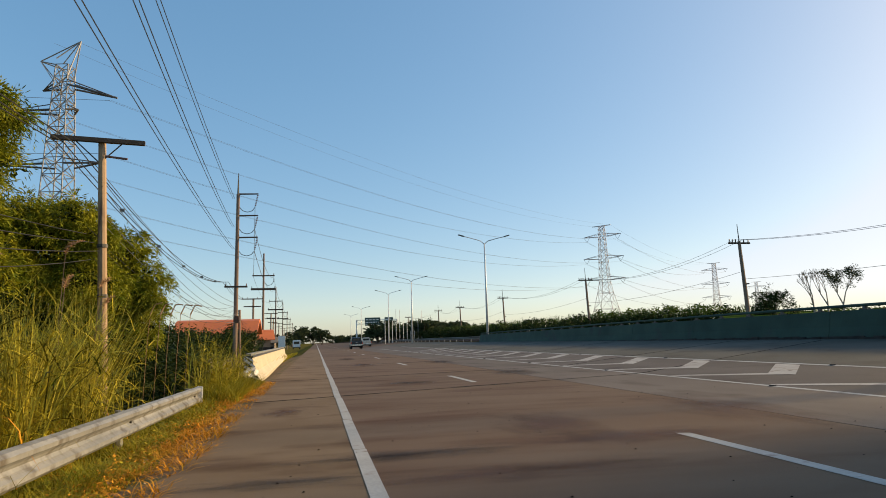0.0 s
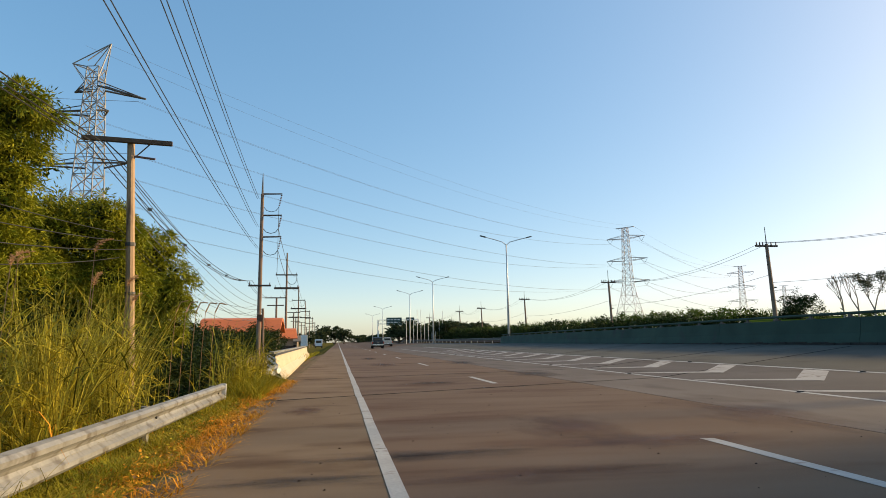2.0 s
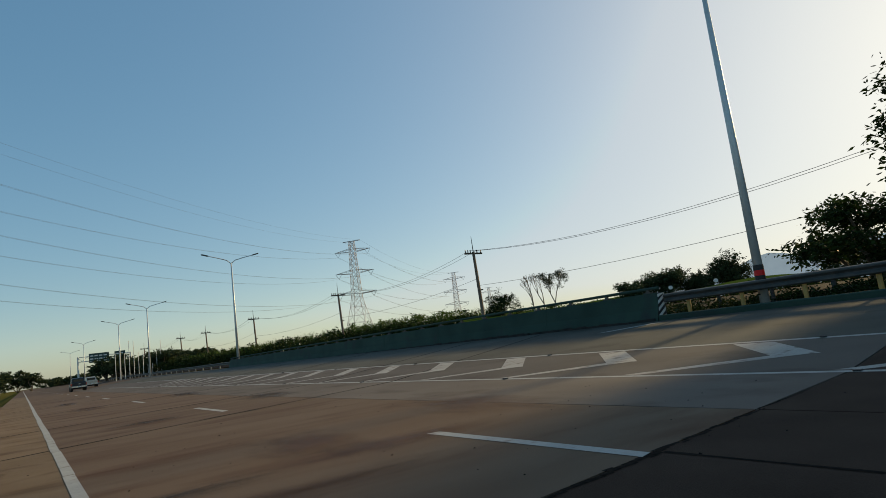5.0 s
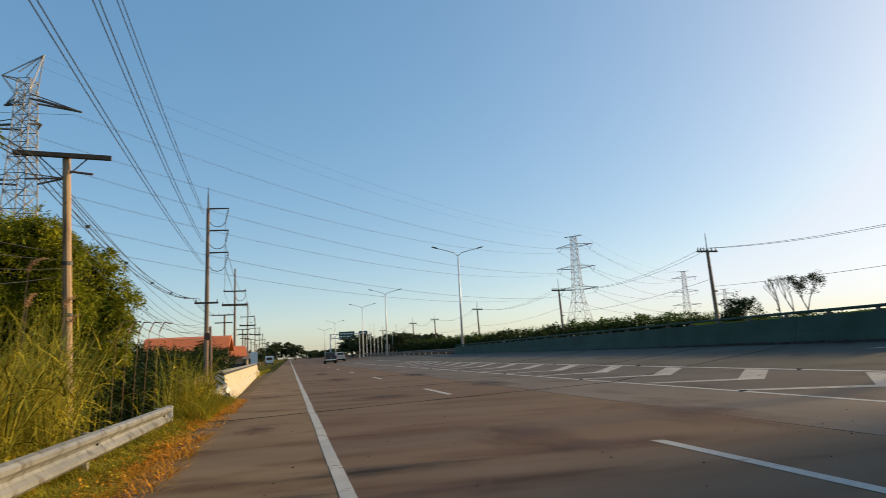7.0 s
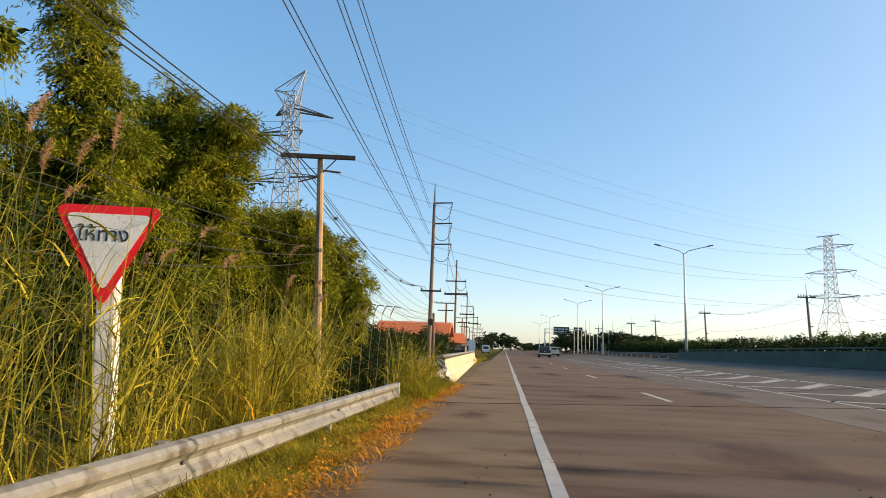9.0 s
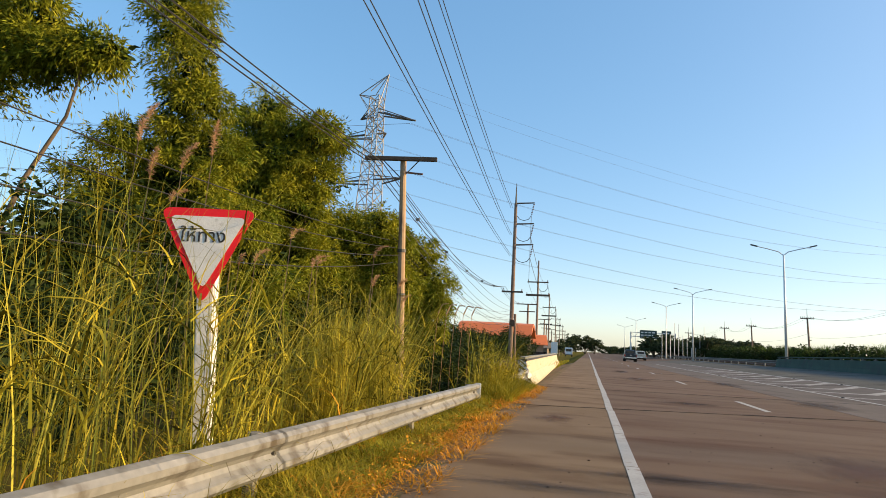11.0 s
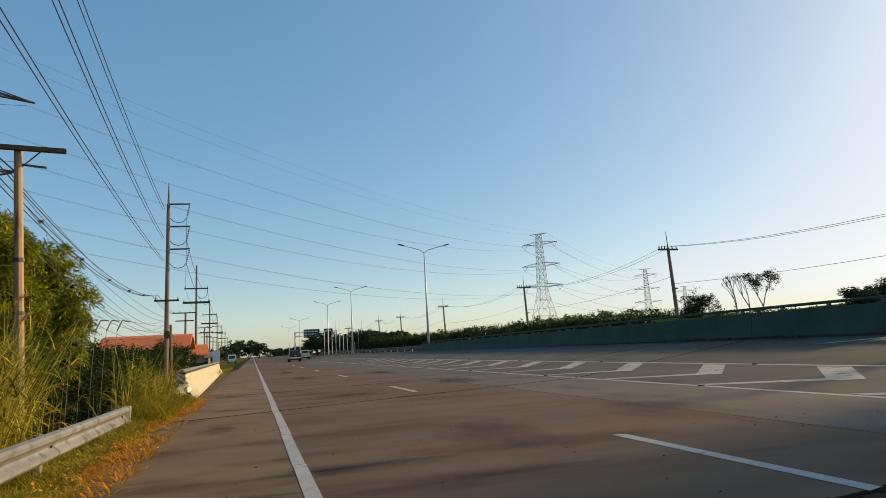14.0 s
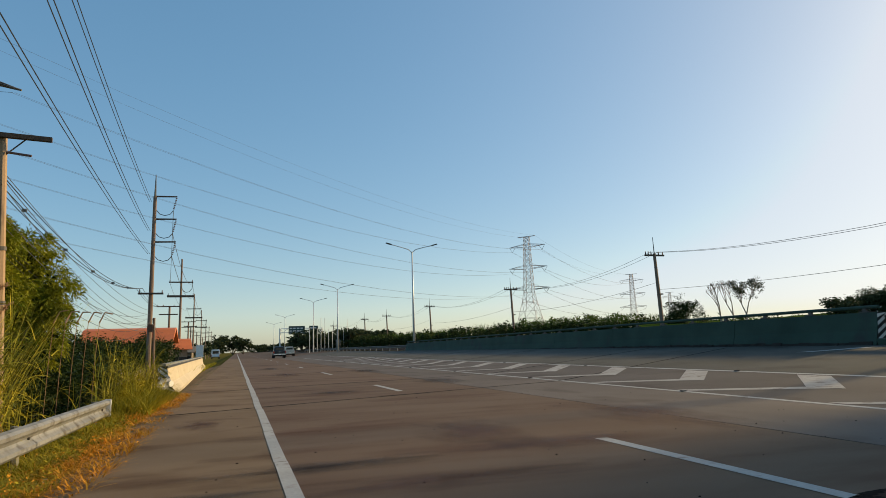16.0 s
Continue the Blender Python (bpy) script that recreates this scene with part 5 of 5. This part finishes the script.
leaves("dry_foliage", [(wd_.uniform(-0.2, 0.55), wd_.uniform(-7.4, 9.6), wd_.uniform(0.02, 0.12), wd_.uniform(0.12, 0.26), wd_.uniform(0.07, 0.16)) for _ in range(90)], 1300, 0.036, 0.016, M["dry"], vb, seed=30)
# dead leaves on the shoulder's edge
n = 600
lx, ly = rng_.uniform(-1.75, -1.10, n) + 0.05 * np.sin(rng_.uniform(0, 9, n)), rng_.uniform(2.0, 18.5, n)
a = rng_.uniform(0, math.tau, n)
v = []
for x, y, t in zip(lx, ly, a):
    s = random.uniform(0.008, 0.022)
    z = max(ground_z(x), 0.0 if x > -1.28 else -9) + 0.03 + (0 if x > -1.28 else 0.03)
    c_, s_ = math.cos(t) * s, math.sin(t) * s
    v += [(x - c_, y - s_, z), (x - s_ * .5, y + c_ * .5, z + s * .4), (x + c_, y + s_, z), (x + s_ * .5, y - c_ * .5, z - .002)]
tagged(new("leaf_litter", mesh_of("leaf_litter", v, [(4 * i, 4 * i + 1, 4 * i + 2, 4 * i + 3) for i in range(n)], M["litter"])), "dead tan leaves scattered along the pavement edge", "leaf litter", kind="stuff")
# plumes
pm, pf = [], []
prn = random.Random(31)
HEADS = [(-4.97, 5.6, 3.15, 0.55), (-4.76, 5.6, 2.70, 0.42), (-4.36, 5.6, 2.82, 0.36), (-4.0, 5.6, 2.95, 0.42)] + [(prn.uniform(-4.6, -3.0), prn.uniform(5.5, 10.5), prn.uniform(1.7, 2.5), prn.uniform(0.16, 0.3)) for _ in range(14)]
for x, y, z, L in HEADS:
    az, nod = prn.uniform(-0.6, 1.4), prn.uniform(0.05, 0.5) if z > 2.6 else prn.uniform(0.5, 1.1)
    foot = Vector((x - 0.12, y, ground_z(x) - 0.1))
    for k in range(8):
        a, b = foot.lerp(Vector((x, y, z)), k / 8), foot.lerp(Vector((x, y, z)), (k + 1) / 8)
        q = len(pm)
        pm += [a - Vector((0.005, 0, 0)), a + Vector((0.005, 0, 0)), b + Vector((0.005, 0, 0)), b - Vector((0.005, 0, 0))]
        pf.append((q, q + 1, q + 2, q + 3))
    for k in range(int(420 * L)):
        t = prn.random()
        c = Vector((x + math.cos(az) * L * nod * t * t, y + math.sin(az) * L * nod * t * t, z + L * t * (1 - 0.4 * nod * t)))
        w = 0.065 * math.sin(math.pi * min(t * 0.85 + 0.12, 1)) * (0.5 + L)
        d = Vector((prn.gauss(0, 1), prn.gauss(0, 1), prn.gauss(0.6, 0.6))).normalized()
        s = d.orthogonal() * 0.004
        q = len(pm)
        pm += [c - s, c + d * (w + 0.02), c + s]
        pf.append((q, q + 1, q + 2))
tagged(new("grass_plumes", mesh_of("grass_plumes", pm, pf, M["plume"])), "reddish feathery seed plumes over the tall grass", "grass", kind="stuff")
# a few bent seed heads against the sky
bm = B()
for i in range(5):
    x, y = -3.75 + i * 0.20, 15.2 + 0.1 * i
    pts = [Vector((x - .1, y, -0.8)), Vector((x - .05, y, 1.0)), Vector((x, y, 1.85)), Vector((x + .10, y, 2.08)), Vector((x + .26, y, 2.12 - .02 * i))]
    for j in range(4):
        rod(bm, pts[j], pts[j + 1], 0.006 if j < 2 else 0.016, 0.006 if j < 2 else 0.012, 5)
tagged(part("nodding_grass", bm, M["plume"]), "bent seed heads of tall grass against the sky", "grass", kind="stuff")

# ---------------------------------------------------------------- cane field and trees on the right
cr = np.random.default_rng(41)
rows_ = [((78, 30), (64, 52)), ((64, 52), (50, 64)), ((50, 64), (37, 80)), ((37, 80), (31, 104)), ((31, 104), (28, 150))]
R, Hh = [], []
for (xa, ya), (xb, yb) in rows_:
    n = int(34 * math.hypot(xb - xa, yb - ya))
    t = cr.random(n)
    dpt = cr.uniform(0, 9, n)
    x, y = xa + (xb - xa) * t + dpt * 0.8, ya + (yb - ya) * t + dpt * 0.6
    hump = 0.5 + 0.5 * np.sin(x * 0.9) * np.sin(y * 0.7)
    R.append(np.stack([x, y, np.array([ground_z(q) for q in x]) + cr.uniform(0.1, 0.7 if xa > 60 else 1.6, n)], 1))
    Hh.append((cr.uniform(0.9, 1.9, n) + 0.5 * hump) * (0.6 if xa > 60 else 0.95))
R, Hh = np.concatenate(R), np.concatenate(Hh)
tagged(blades("cane_field", np.repeat(R, 3, 0), np.repeat(Hh, 3), 0.7, np.full(len(R) * 3, 0.11), M["cane"], 3, None, 0.8, 42), "dense field of green sugar cane beyond the median", "cane field", kind="stuff")
hb = thing("hedgerow", (33, 90, 1.2), "dark green hedge of shrubs in front of the cane", "hedge", kind="stuff")
leaves("foliage", [(x - 33, y - 90, (0.2 if x > 49 else 1.1) + 0.25 * math.sin(x * 3), 2.3, 1.7) for x, y in [(64 - i * 1.55, 50 + i * 1.55) for i in range(18)] + [(36 - i * 0.45, 78 + i * 3.4) for i in range(22)]], 22, 0.42, 0.16, M["darkleaf"], hb, seed=43, lobes=7)


cp = thing("crop_tops", (33, 90, 1.2), "bright broad-leaved crop tops over the cane", "crop", kind="stuff")
leaves("foliage", [(x - 33 + 1.5, y - 90 + 1.5, (1.3 if x > 49 else 2.4) + 0.3 * math.sin(x * 2.3), 2.2, 0.8) for x, y in [(66 - i * 1.55, 50 + i * 1.55) for i in range(19)]], 20, 0.5, 0.16, M["cane"], cp, seed=44, lobes=7, droop=-0.3)
# Added shrubs that stand in for the dark shade under the rail.
ms = thing("median_shrubs", (22.5, 4, 0.9), "dark shrubs added to fill the shaded gap under the median guardrail", "bushes", kind="stuff")
leaves("foliage", [(0.35 * math.sin(i * 1.9) - (2.6 if i % 2 else 1.9), -1.5 + i * 0.42, -0.02, 0.62, 0.36) for i in range(40)], 750, 0.13, 0.055, M["darkleaf"], ms, seed=45)

fb = thing("field_edge_bushes", (34.0, 15.0, 1.3), "dark bushes along the far side of the opposite carriageway", "bushes", kind="stuff")
leaves("foliage", [(0.6 * math.sin(i * 2.3), -24 + i * 1.7, -0.15, 1.3, 0.62) for i in range(24)], 60, 0.24, 0.09, M["darkleaf"], fb, seed=46)


def round_tree(at, H, w, label, seed, mat="farleaf", dens=30, L=0.45, grp="far trees"):
    x, y, z = at
    r = random.Random(seed)
    bl = [(x + r.uniform(-.5, .5) * w, y + r.uniform(-.4, .4) * w, z + H * r.uniform(0.28, 0.84), w * r.uniform(.18, .30), H * r.uniform(.13, .22)) for _ in range(14)]
    return tree("tree", at, label, "tree", bl, [(b[0], b[1], b[2]) for b in bl[:5]], M[mat], dens, L, L * 0.4, 0.05 * w * 0.5 + 0.08, seed=seed, group=grp)


def by_angle(az, d):
    return d * math.sin(radians(az)), d * math.cos(radians(az))


x, y = by_angle(40.3, 66)
round_tree((x, y, 1.4), 3.9, 3.8, "small spreading tree at the edge of the cane field", 51, "darkleaf", 110, 0.2)
for az, d, H, w, sd in ((52.3, 60, 2.6, 3.8, 52), (55.2, 62, 3.6, 3.8, 53), (57.4, 64, 3.4, 3.2, 54), (60.0, 66, 4.5, 4.2, 55), (68.6, 52, 3.6, 4.0, 57)):
    x, y = by_angle(az, d)
    round_tree((x, y, 1.6), H, w, "dark rounded tree standing in the field beyond the median", sd, "farleaf", 150, 0.24, "field trees")
# First tree is in view; the tall unseen four are added to cast shade.
for x, y, H, w, sd in ((27.4, 9.6, 3.7, 4.6, 61), (28.5, 4.2, 10.0, 7.0, 58), (29.5, 7.0, 8.9, 6.0, 62), (27.0, 0.5, 10.0, 8.0, 59), (27.5, -7.0, 10.0, 8.5, 60)):
    round_tree((x, y, 0.9), H, w, "broad dark tree in a mostly unseen row added to shade the road", sd, "darkleaf", 110, 0.24, "field trees")
gm = B()
for i in range(24):
    a = 36.0 + i * 1.83
    far = min(max((a - 50.0) / 5.0, 0.0), 1.0)
    for d, z in ((40, 1.5), (92 - 30 * far, 3.4 - 0.7 * far + 0.2 * math.sin(i))):
        x, y = by_angle(a, d)
        gm.verts.new((x, y, z))
gm.verts.ensure_lookup_table()
for i in range(23):
    gm.faces.new((gm.verts[2 * i], gm.verts[2 * i + 2], gm.verts[2 * i + 3], gm.verts[2 * i + 1]))
tagged(part("field_slope", gm, M["meadow"]), "bright yellow-green grass slope beyond the median", "field", kind="structure")


def bare_tree(at, H, seed, leafy=False):
    p = thing("bare_tree", at, "leafless tree with fine grey twigs" if not leafy else "sparse tree with a few reddish dark leaves", "tree", "bare trees")
    r = random.Random(seed)
    bm = B()
    ends_ = []

    def grow(a, d, L, rad, depth):
        b = a + d * L
        rod(bm, a, b, rad, rad * 0.72, 5)
        if depth < 4:
            ends_.append(b)
        if depth == 0:
            return
        for _ in range(3 if depth in (4, 2) else 2):
            nd = (d + Vector((r.uniform(-.5, .5), r.uniform(-.5, .5), r.uniform(.05, .5)))).normalized()
            grow(b, nd, L * r.uniform(.62, .82), max(rad * .6, 0.016), depth - 1)
    grow(Vector((0, 0, 0)), Vector((r.uniform(-.08, .08), 0, 1)), H * 0.27, 0.11, 5)
    part("trunk", bm, M["palebark"], p)
    if leafy:
        leaves("crown", [(e.x, e.y, e.z - 0.1, 0.42, 0.42) for e in r.sample(ends_, 60)], 4, 0.17, 0.10, M["farleaf"], p, seed=seed, per=4, spread=1.5)
    return p


for az, d, H, sd, lf in ((43.0, 70, 6.0, 61, False), (43.9, 72, 6.8, 62, False), (45.0, 70, 6.6, 63, True)):
    x, y = by_angle(az, d)
    bare_tree((x, y, 1.5), H, sd, lf)
# far trees along the road
r = random.Random(71)
for i in range(13):
    az = 5.6 + i * 0.62
    d = 165 + r.uniform(-12, 25)
    x, y = by_angle(az, d)
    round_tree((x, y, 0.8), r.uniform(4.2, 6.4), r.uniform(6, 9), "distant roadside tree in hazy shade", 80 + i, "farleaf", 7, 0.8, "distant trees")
for az, d, H, w, sd in ((-0.25, 420, 12.5, 12, 101), (0.6, 400, 10.5, 8, 102), (-2.1, 330, 8.0, 8, 103), (-1.5, 400, 12.0, 9, 104), (1.6, 480, 7, 12, 105), (2.6, 470, 6, 12, 106), (3.4, 450, 6.5, 12, 107), (4.3, 430, 7, 12, 108), (-3.2, 260, 5.5, 8, 109)):
    x, y = by_angle(az, d)
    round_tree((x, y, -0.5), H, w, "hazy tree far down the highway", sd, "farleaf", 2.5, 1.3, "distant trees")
# thin posts along the far median
for i in range(12):
    x, y = by_angle(6.3 + 0.34 * i, 140 + 1.5 * i)
    ob = part("marker_post", rod(B(), (0, 0, 0), (0, 0, r.choice((3.0, 5.5, 8.0))), 0.06, n=6), M["lamp"])
    ob.location = (x, y, 0.4)
    tagged(ob, "thin pale post by the far median", "post", "far posts")
# far hill, pale and faintly glowing in place of real haze
hv, hf = [], []
for i in range(41):
    a = 44 + i * 1.2
    x, y = by_angle(a, 3600)
    t = (i - 20) / 20
    z = 40 + 200 * max(0.0, 1 - abs(t) ** 1.5) * (0.8 + 0.2 * math.sin(i * 0.9))
    hv += [(x, y, -40), (x, y, z), (x * 1.18, y * 1.18, -40)]
for i in range(40):
    q = 3 * i
    hf += [(q, q + 3, q + 4, q + 1), (q + 1, q + 4, q + 5, q + 2)]
tagged(new("hill", mesh_of("hill", hv, hf, M["hill"])), "pale hill on the horizon, its haze painted in and faintly glowing", "hill", kind="structure")

# ---------------------------------------------------------------- houses on the left
def house(at, w, d, wall_h, rise, label, roof="roof", rz=0):
    p = thing("house", at, label, "house", rz=rz)
    bm = B()
    box(bm, -w / 2, w / 2, -d / 2, d / 2, 0, wall_h, 0.02)
    part("wall", bm, M["wall"], p)
    e = 0.6
    bm = B()
    extrude_profile(bm, [(-d / 2 - e, wall_h - 0.1), (-d * 0.2, wall_h + rise * 0.85), (0, wall_h + rise), (d * 0.2, wall_h + rise * 0.85), (d / 2 + e, wall_h - 0.1), (d / 2 + e, wall_h - 0.2), (0, wall_h + rise - 0.12), (-d / 2 - e, wall_h - 0.2)], -w / 2 - e, w / 2 + e)
    rf = part("roof", bm, M[roof], p, "plain faded orange roof sheets")
    rf.matrix_local = pose(0, 0, 0, 0, 0, 90)
    for i in range(3):
        q = -w / 2 + w * (i + 0.5) / 3
        bm = B()
        box(bm, q - 0.55, q + 0.55, -d / 2 - 0.04, -d / 2 + 0.02, 0.9, 2.0, 0.02)
        wd = part("window", bm, M["glass"], p)
        bm = B()
        box(bm, q - 0.65, q + 0.65, -d / 2 - 0.06, -d / 2 - 0.005, 0.80, 0.90)
        part("sill", bm, M["white"], wd)
    return p


house((-11.4, 78, -0.5), 8.2, 6.0, 3.1, 1.6, "low house with a faded orange metal roof behind shrubs")
house((-17.0, 52, -1.5), 3.4, 3.0, 2.5, 0.5, "small weathered shed among bushes", "wall")
house((-8.6, 96, -1.3), 3.4, 4.0, 3.2, 1.4, "roadside shop with a red-orange roof", rz=10)
house((-9.4, 118, -1.3), 4.0, 4.0, 2.8, 0.9, "pale roadside kiosk beside the poles", "wall")
bm = B()
box(bm, -0.6, 0.6, -0.05, 0.05, 1.4, 3.4, 0.02)
ob = part("panel", bm, M["white"])
hoard = thing("roadside_billboard", (-5.9, 112, -0.9), "small white roadside board on two posts", "billboard")
ob.parent = hoard
for s in (-0.7, 0.7):
    part("post", rod(B(), (s * .7, 0.1, 0), (s * .7, 0.1, 3.3), 0.06, n=6), M["rust"], hoard)
fence = thing("concrete_fence", (0, 0, 0), "low pale concrete fence beside the ditch", "fence")
for i in range(9):
    bm = B()
    box(bm, -9.6 + .15 * i, -9.5 + .15 * i, 58 + 4 * i, 61.9 + 4 * i, -1.4, 0.0, 0.02)
    part("panel", bm, M["wall"], fence)
    bm = B()
    box(bm, -9.65 + .15 * i, -9.45 + .15 * i, 57.85 + 4 * i, 58.05 + 4 * i, -1.4, 0.2, 0.02)
    part("post", bm, M["wall"], fence)

# ---------------------------------------------------------------- vehicles


def pickup(at, paint, label, rz=0, canopy=False):
    p = thing("pickup_truck", at, label, "pickup truck", rz=rz)
    W, L = 0.90, 5.1
    y0 = -L / 2

    def hull(outline, half, inset, bev):
        """A side outline (y, z) given width, drawn in towards its top."""
        bm = B()
        zs = [z for _, z in outline]
        lo, hi = min(zs), max(zs)
        rings = [[bm.verts.new((s * (half - inset * (z - lo) / (hi - lo)), y, z)) for y, z in outline] for s in (-1, 1)]
        n = len(outline)
        for i in range(n):
            bm.faces.new((rings[0][i], rings[0][(i + 1) % n], rings[1][(i + 1) % n], rings[1][i]))
        bm.faces.new(rings[0][::-1])
        bm.faces.new(rings[1])
        bmesh.ops.bevel(bm, geom=bm.edges[:], offset=bev, segments=2, affect="EDGES")
        return bm
    part("body", hull([(y0 + 0.06, 0.48), (y0, 0.62), (y0 + 0.03, 1.12), (1.0, 1.14), (1.2, 1.10), (L / 2 - 0.1, 0.98), (L / 2, 0.72), (L / 2 - 0.05, 0.42)], W, 0.07, 0.04), paint, p)
    part("cab", hull([(y0 + 1.60, 1.10), (y0 + 1.78, 1.72), (y0 + 2.2, 1.80), (0.55, 1.78), (1.35, 1.10)], W - 0.06, 0.17, 0.04), paint, p)
    bm = B()
    box(bm, -0.60, 0.60, y0 + 1.64, y0 + 1.68, 1.20, 1.62, 0.02)
    part("rear_window", bm, M["glass"], p)
    for s in (-1, 1):
        bm = B()
        vs = [bm.verts.new((s * (W - 0.075 - 0.13 * k), y, z)) for y, z, k in ((y0 + 1.85, 1.18, 0), (y0 + 1.98, 1.66, 1), (0.5, 1.68, 1), (1.12, 1.18, 0))]
        bm.faces.new(vs)
        part("side_window", bm, M["glass"], p)
        bm = B()
        box(bm, s * W - 0.10, s * W + 0.02 if s > 0 else s * W + 0.12, y0 - 0.015, y0 + 0.14, 0.74, 1.06, 0.03)
        part("tail_light", bm, M["tail"], p, "red tail light")
        bm = B()
        box(bm, s * 0.98 - 0.09, s * 0.98 + 0.09, 1.0, 1.12, 1.10, 1.26, 0.03)
        part("door_mirror", bm, paint, p)
        for yy in (y0 + 1.15, L / 2 - 0.95):
            bm = B()
            rod(bm, (s * 0.68, yy, 0.36), (s * 0.93, yy, 0.36), 0.36, n=18)
            bmesh.ops.bevel(bm, geom=[e for e in bm.edges if len(e.link_faces) == 2 and e.calc_face_angle() > 1], offset=0.04, segments=2, affect="EDGES")
            wh = part("wheel", bm, M["tyre"], p)
            part("rim", rod(B(), (s * 0.925, yy, 0.36), (s * 0.938, yy, 0.36), 0.21, n=14), M["chrome"], wh)
    bm = B()
    box(bm, -W + 0.02, W - 0.02, y0 - 0.14, y0 + 0.08, 0.50, 0.68, 0.04)
    part("rear_bumper", bm, M["chrome"], p, "chrome rear bumper")
    bm = B()
    box(bm, -W + 0.15, W - 0.15, y0 - 0.012, y0 + 0.04, 0.72, 1.09, 0.02)
    tg = part("tailgate", bm, paint, p)
    bm = B()
    box(bm, -0.16, 0.16, y0 - 0.03, y0 - 0.01, 0.93, 0.99, 0.008)
    part("handle", bm, M["chrome"], tg)
    bm = B()
    box(bm, -0.18, 0.18, y0 - 0.155, y0 - 0.145, 0.54, 0.65)
    part("plate", bm, M["white"], p)
    bm = B()
    box(bm, -0.7, 0.7, y0 + 0.5, L / 2 - 0.4, 0.28, 0.50, 0.03)
    part("chassis", bm, M["tyre"], p)
    return p


pickup((6.3, 100.0, 0), M["carblack"], "glossy black pickup truck driving away on the highway")
pickup((9.6, 122.0, 0.06), M["carsilver"], "champagne-coloured pickup truck on the slip lane")


def box_truck(at, label):
    p = thing("delivery_van", at, label, "van", rz=2)
    bm = B()
    box(bm, -0.95, 0.95, -2.6, 1.0, 0.55, 2.3, 0.06)
    part("cargo_box", bm, M["carwhite"], p)
    bm = B()
    box(bm, -0.88, 0.88, 1.02, 2.6, 0.45, 1.95, 0.14)
    part("cab", bm, M["carwhite"], p)
    bm = B()
    box(bm, -0.7, 0.7, -2.64, -2.6, 1.3, 1.95, 0.01)
    part("rear_window", bm, M["glass"], p)
    bm = B()
    box(bm, -0.95, 0.95, -2.72, -2.5, 0.42, 0.6, 0.03)
    part("rear_bumper", bm, M["rust"], p)
    for s in (-1, 1):
        for yy in (-1.6, 1.7):
            wh = part("wheel", rod(B(), (s * 0.7, yy, 0.34), (s * 0.94, yy, 0.34), 0.34, n=16), M["tyre"], p)
            part("rim", rod(B(), (s * 0.938, yy, 0.34), (s * 0.95, yy, 0.34), 0.18, n=12), M["chrome"], wh)
        bm = B()
        box(bm, s * 0.86 - .06, s * 0.86 + .06, -2.65, -2.6, 0.7, 1.0, 0.01)
        part("tail_light", bm, M["tail"], p)
    return p


box_truck((-4.9, 163, -0.35), "white van parked on the grass beside the shoulder")

# ---------------------------------------------------------------- road slabs
def road_z(x):
    return max(0.0, (x - 8.75) * 0.0753)


SLAB_LOOK = ["shoulder", "slab", "paleslab", "paleslab", "shadelane"]
for k, ((ya, sa_), (yb, sb_)) in enumerate(zip(YJ, YJ[1:])):
    for i, (xa, xb) in enumerate(zip(XJ, XJ[1:])):
        g_ = 0.015
        e0, e1 = xa + (g_ if i else 0), xb - g_
        c = [(e0, ya + sa_ * e0 + g_), (e1, ya + sa_ * e1 + g_), (e1, yb + sb_ * e1 - g_), (e0, yb + sb_ * e0 - g_)]
        v = [(x, y, road_z(x) - 0.1) for x, y in c] + [(x, y, road_z(x)) for x, y in c]
        f = [(4, 5, 6, 7), (0, 1, 5, 4), (1, 2, 6, 5), (2, 3, 7, 6), (3, 0, 4, 7)]
        ob = new("slab", mesh_of("slab", v, f, M["asphalt" if k < 3 and i else SLAB_LOOK[i]]))
        ob.parent = road
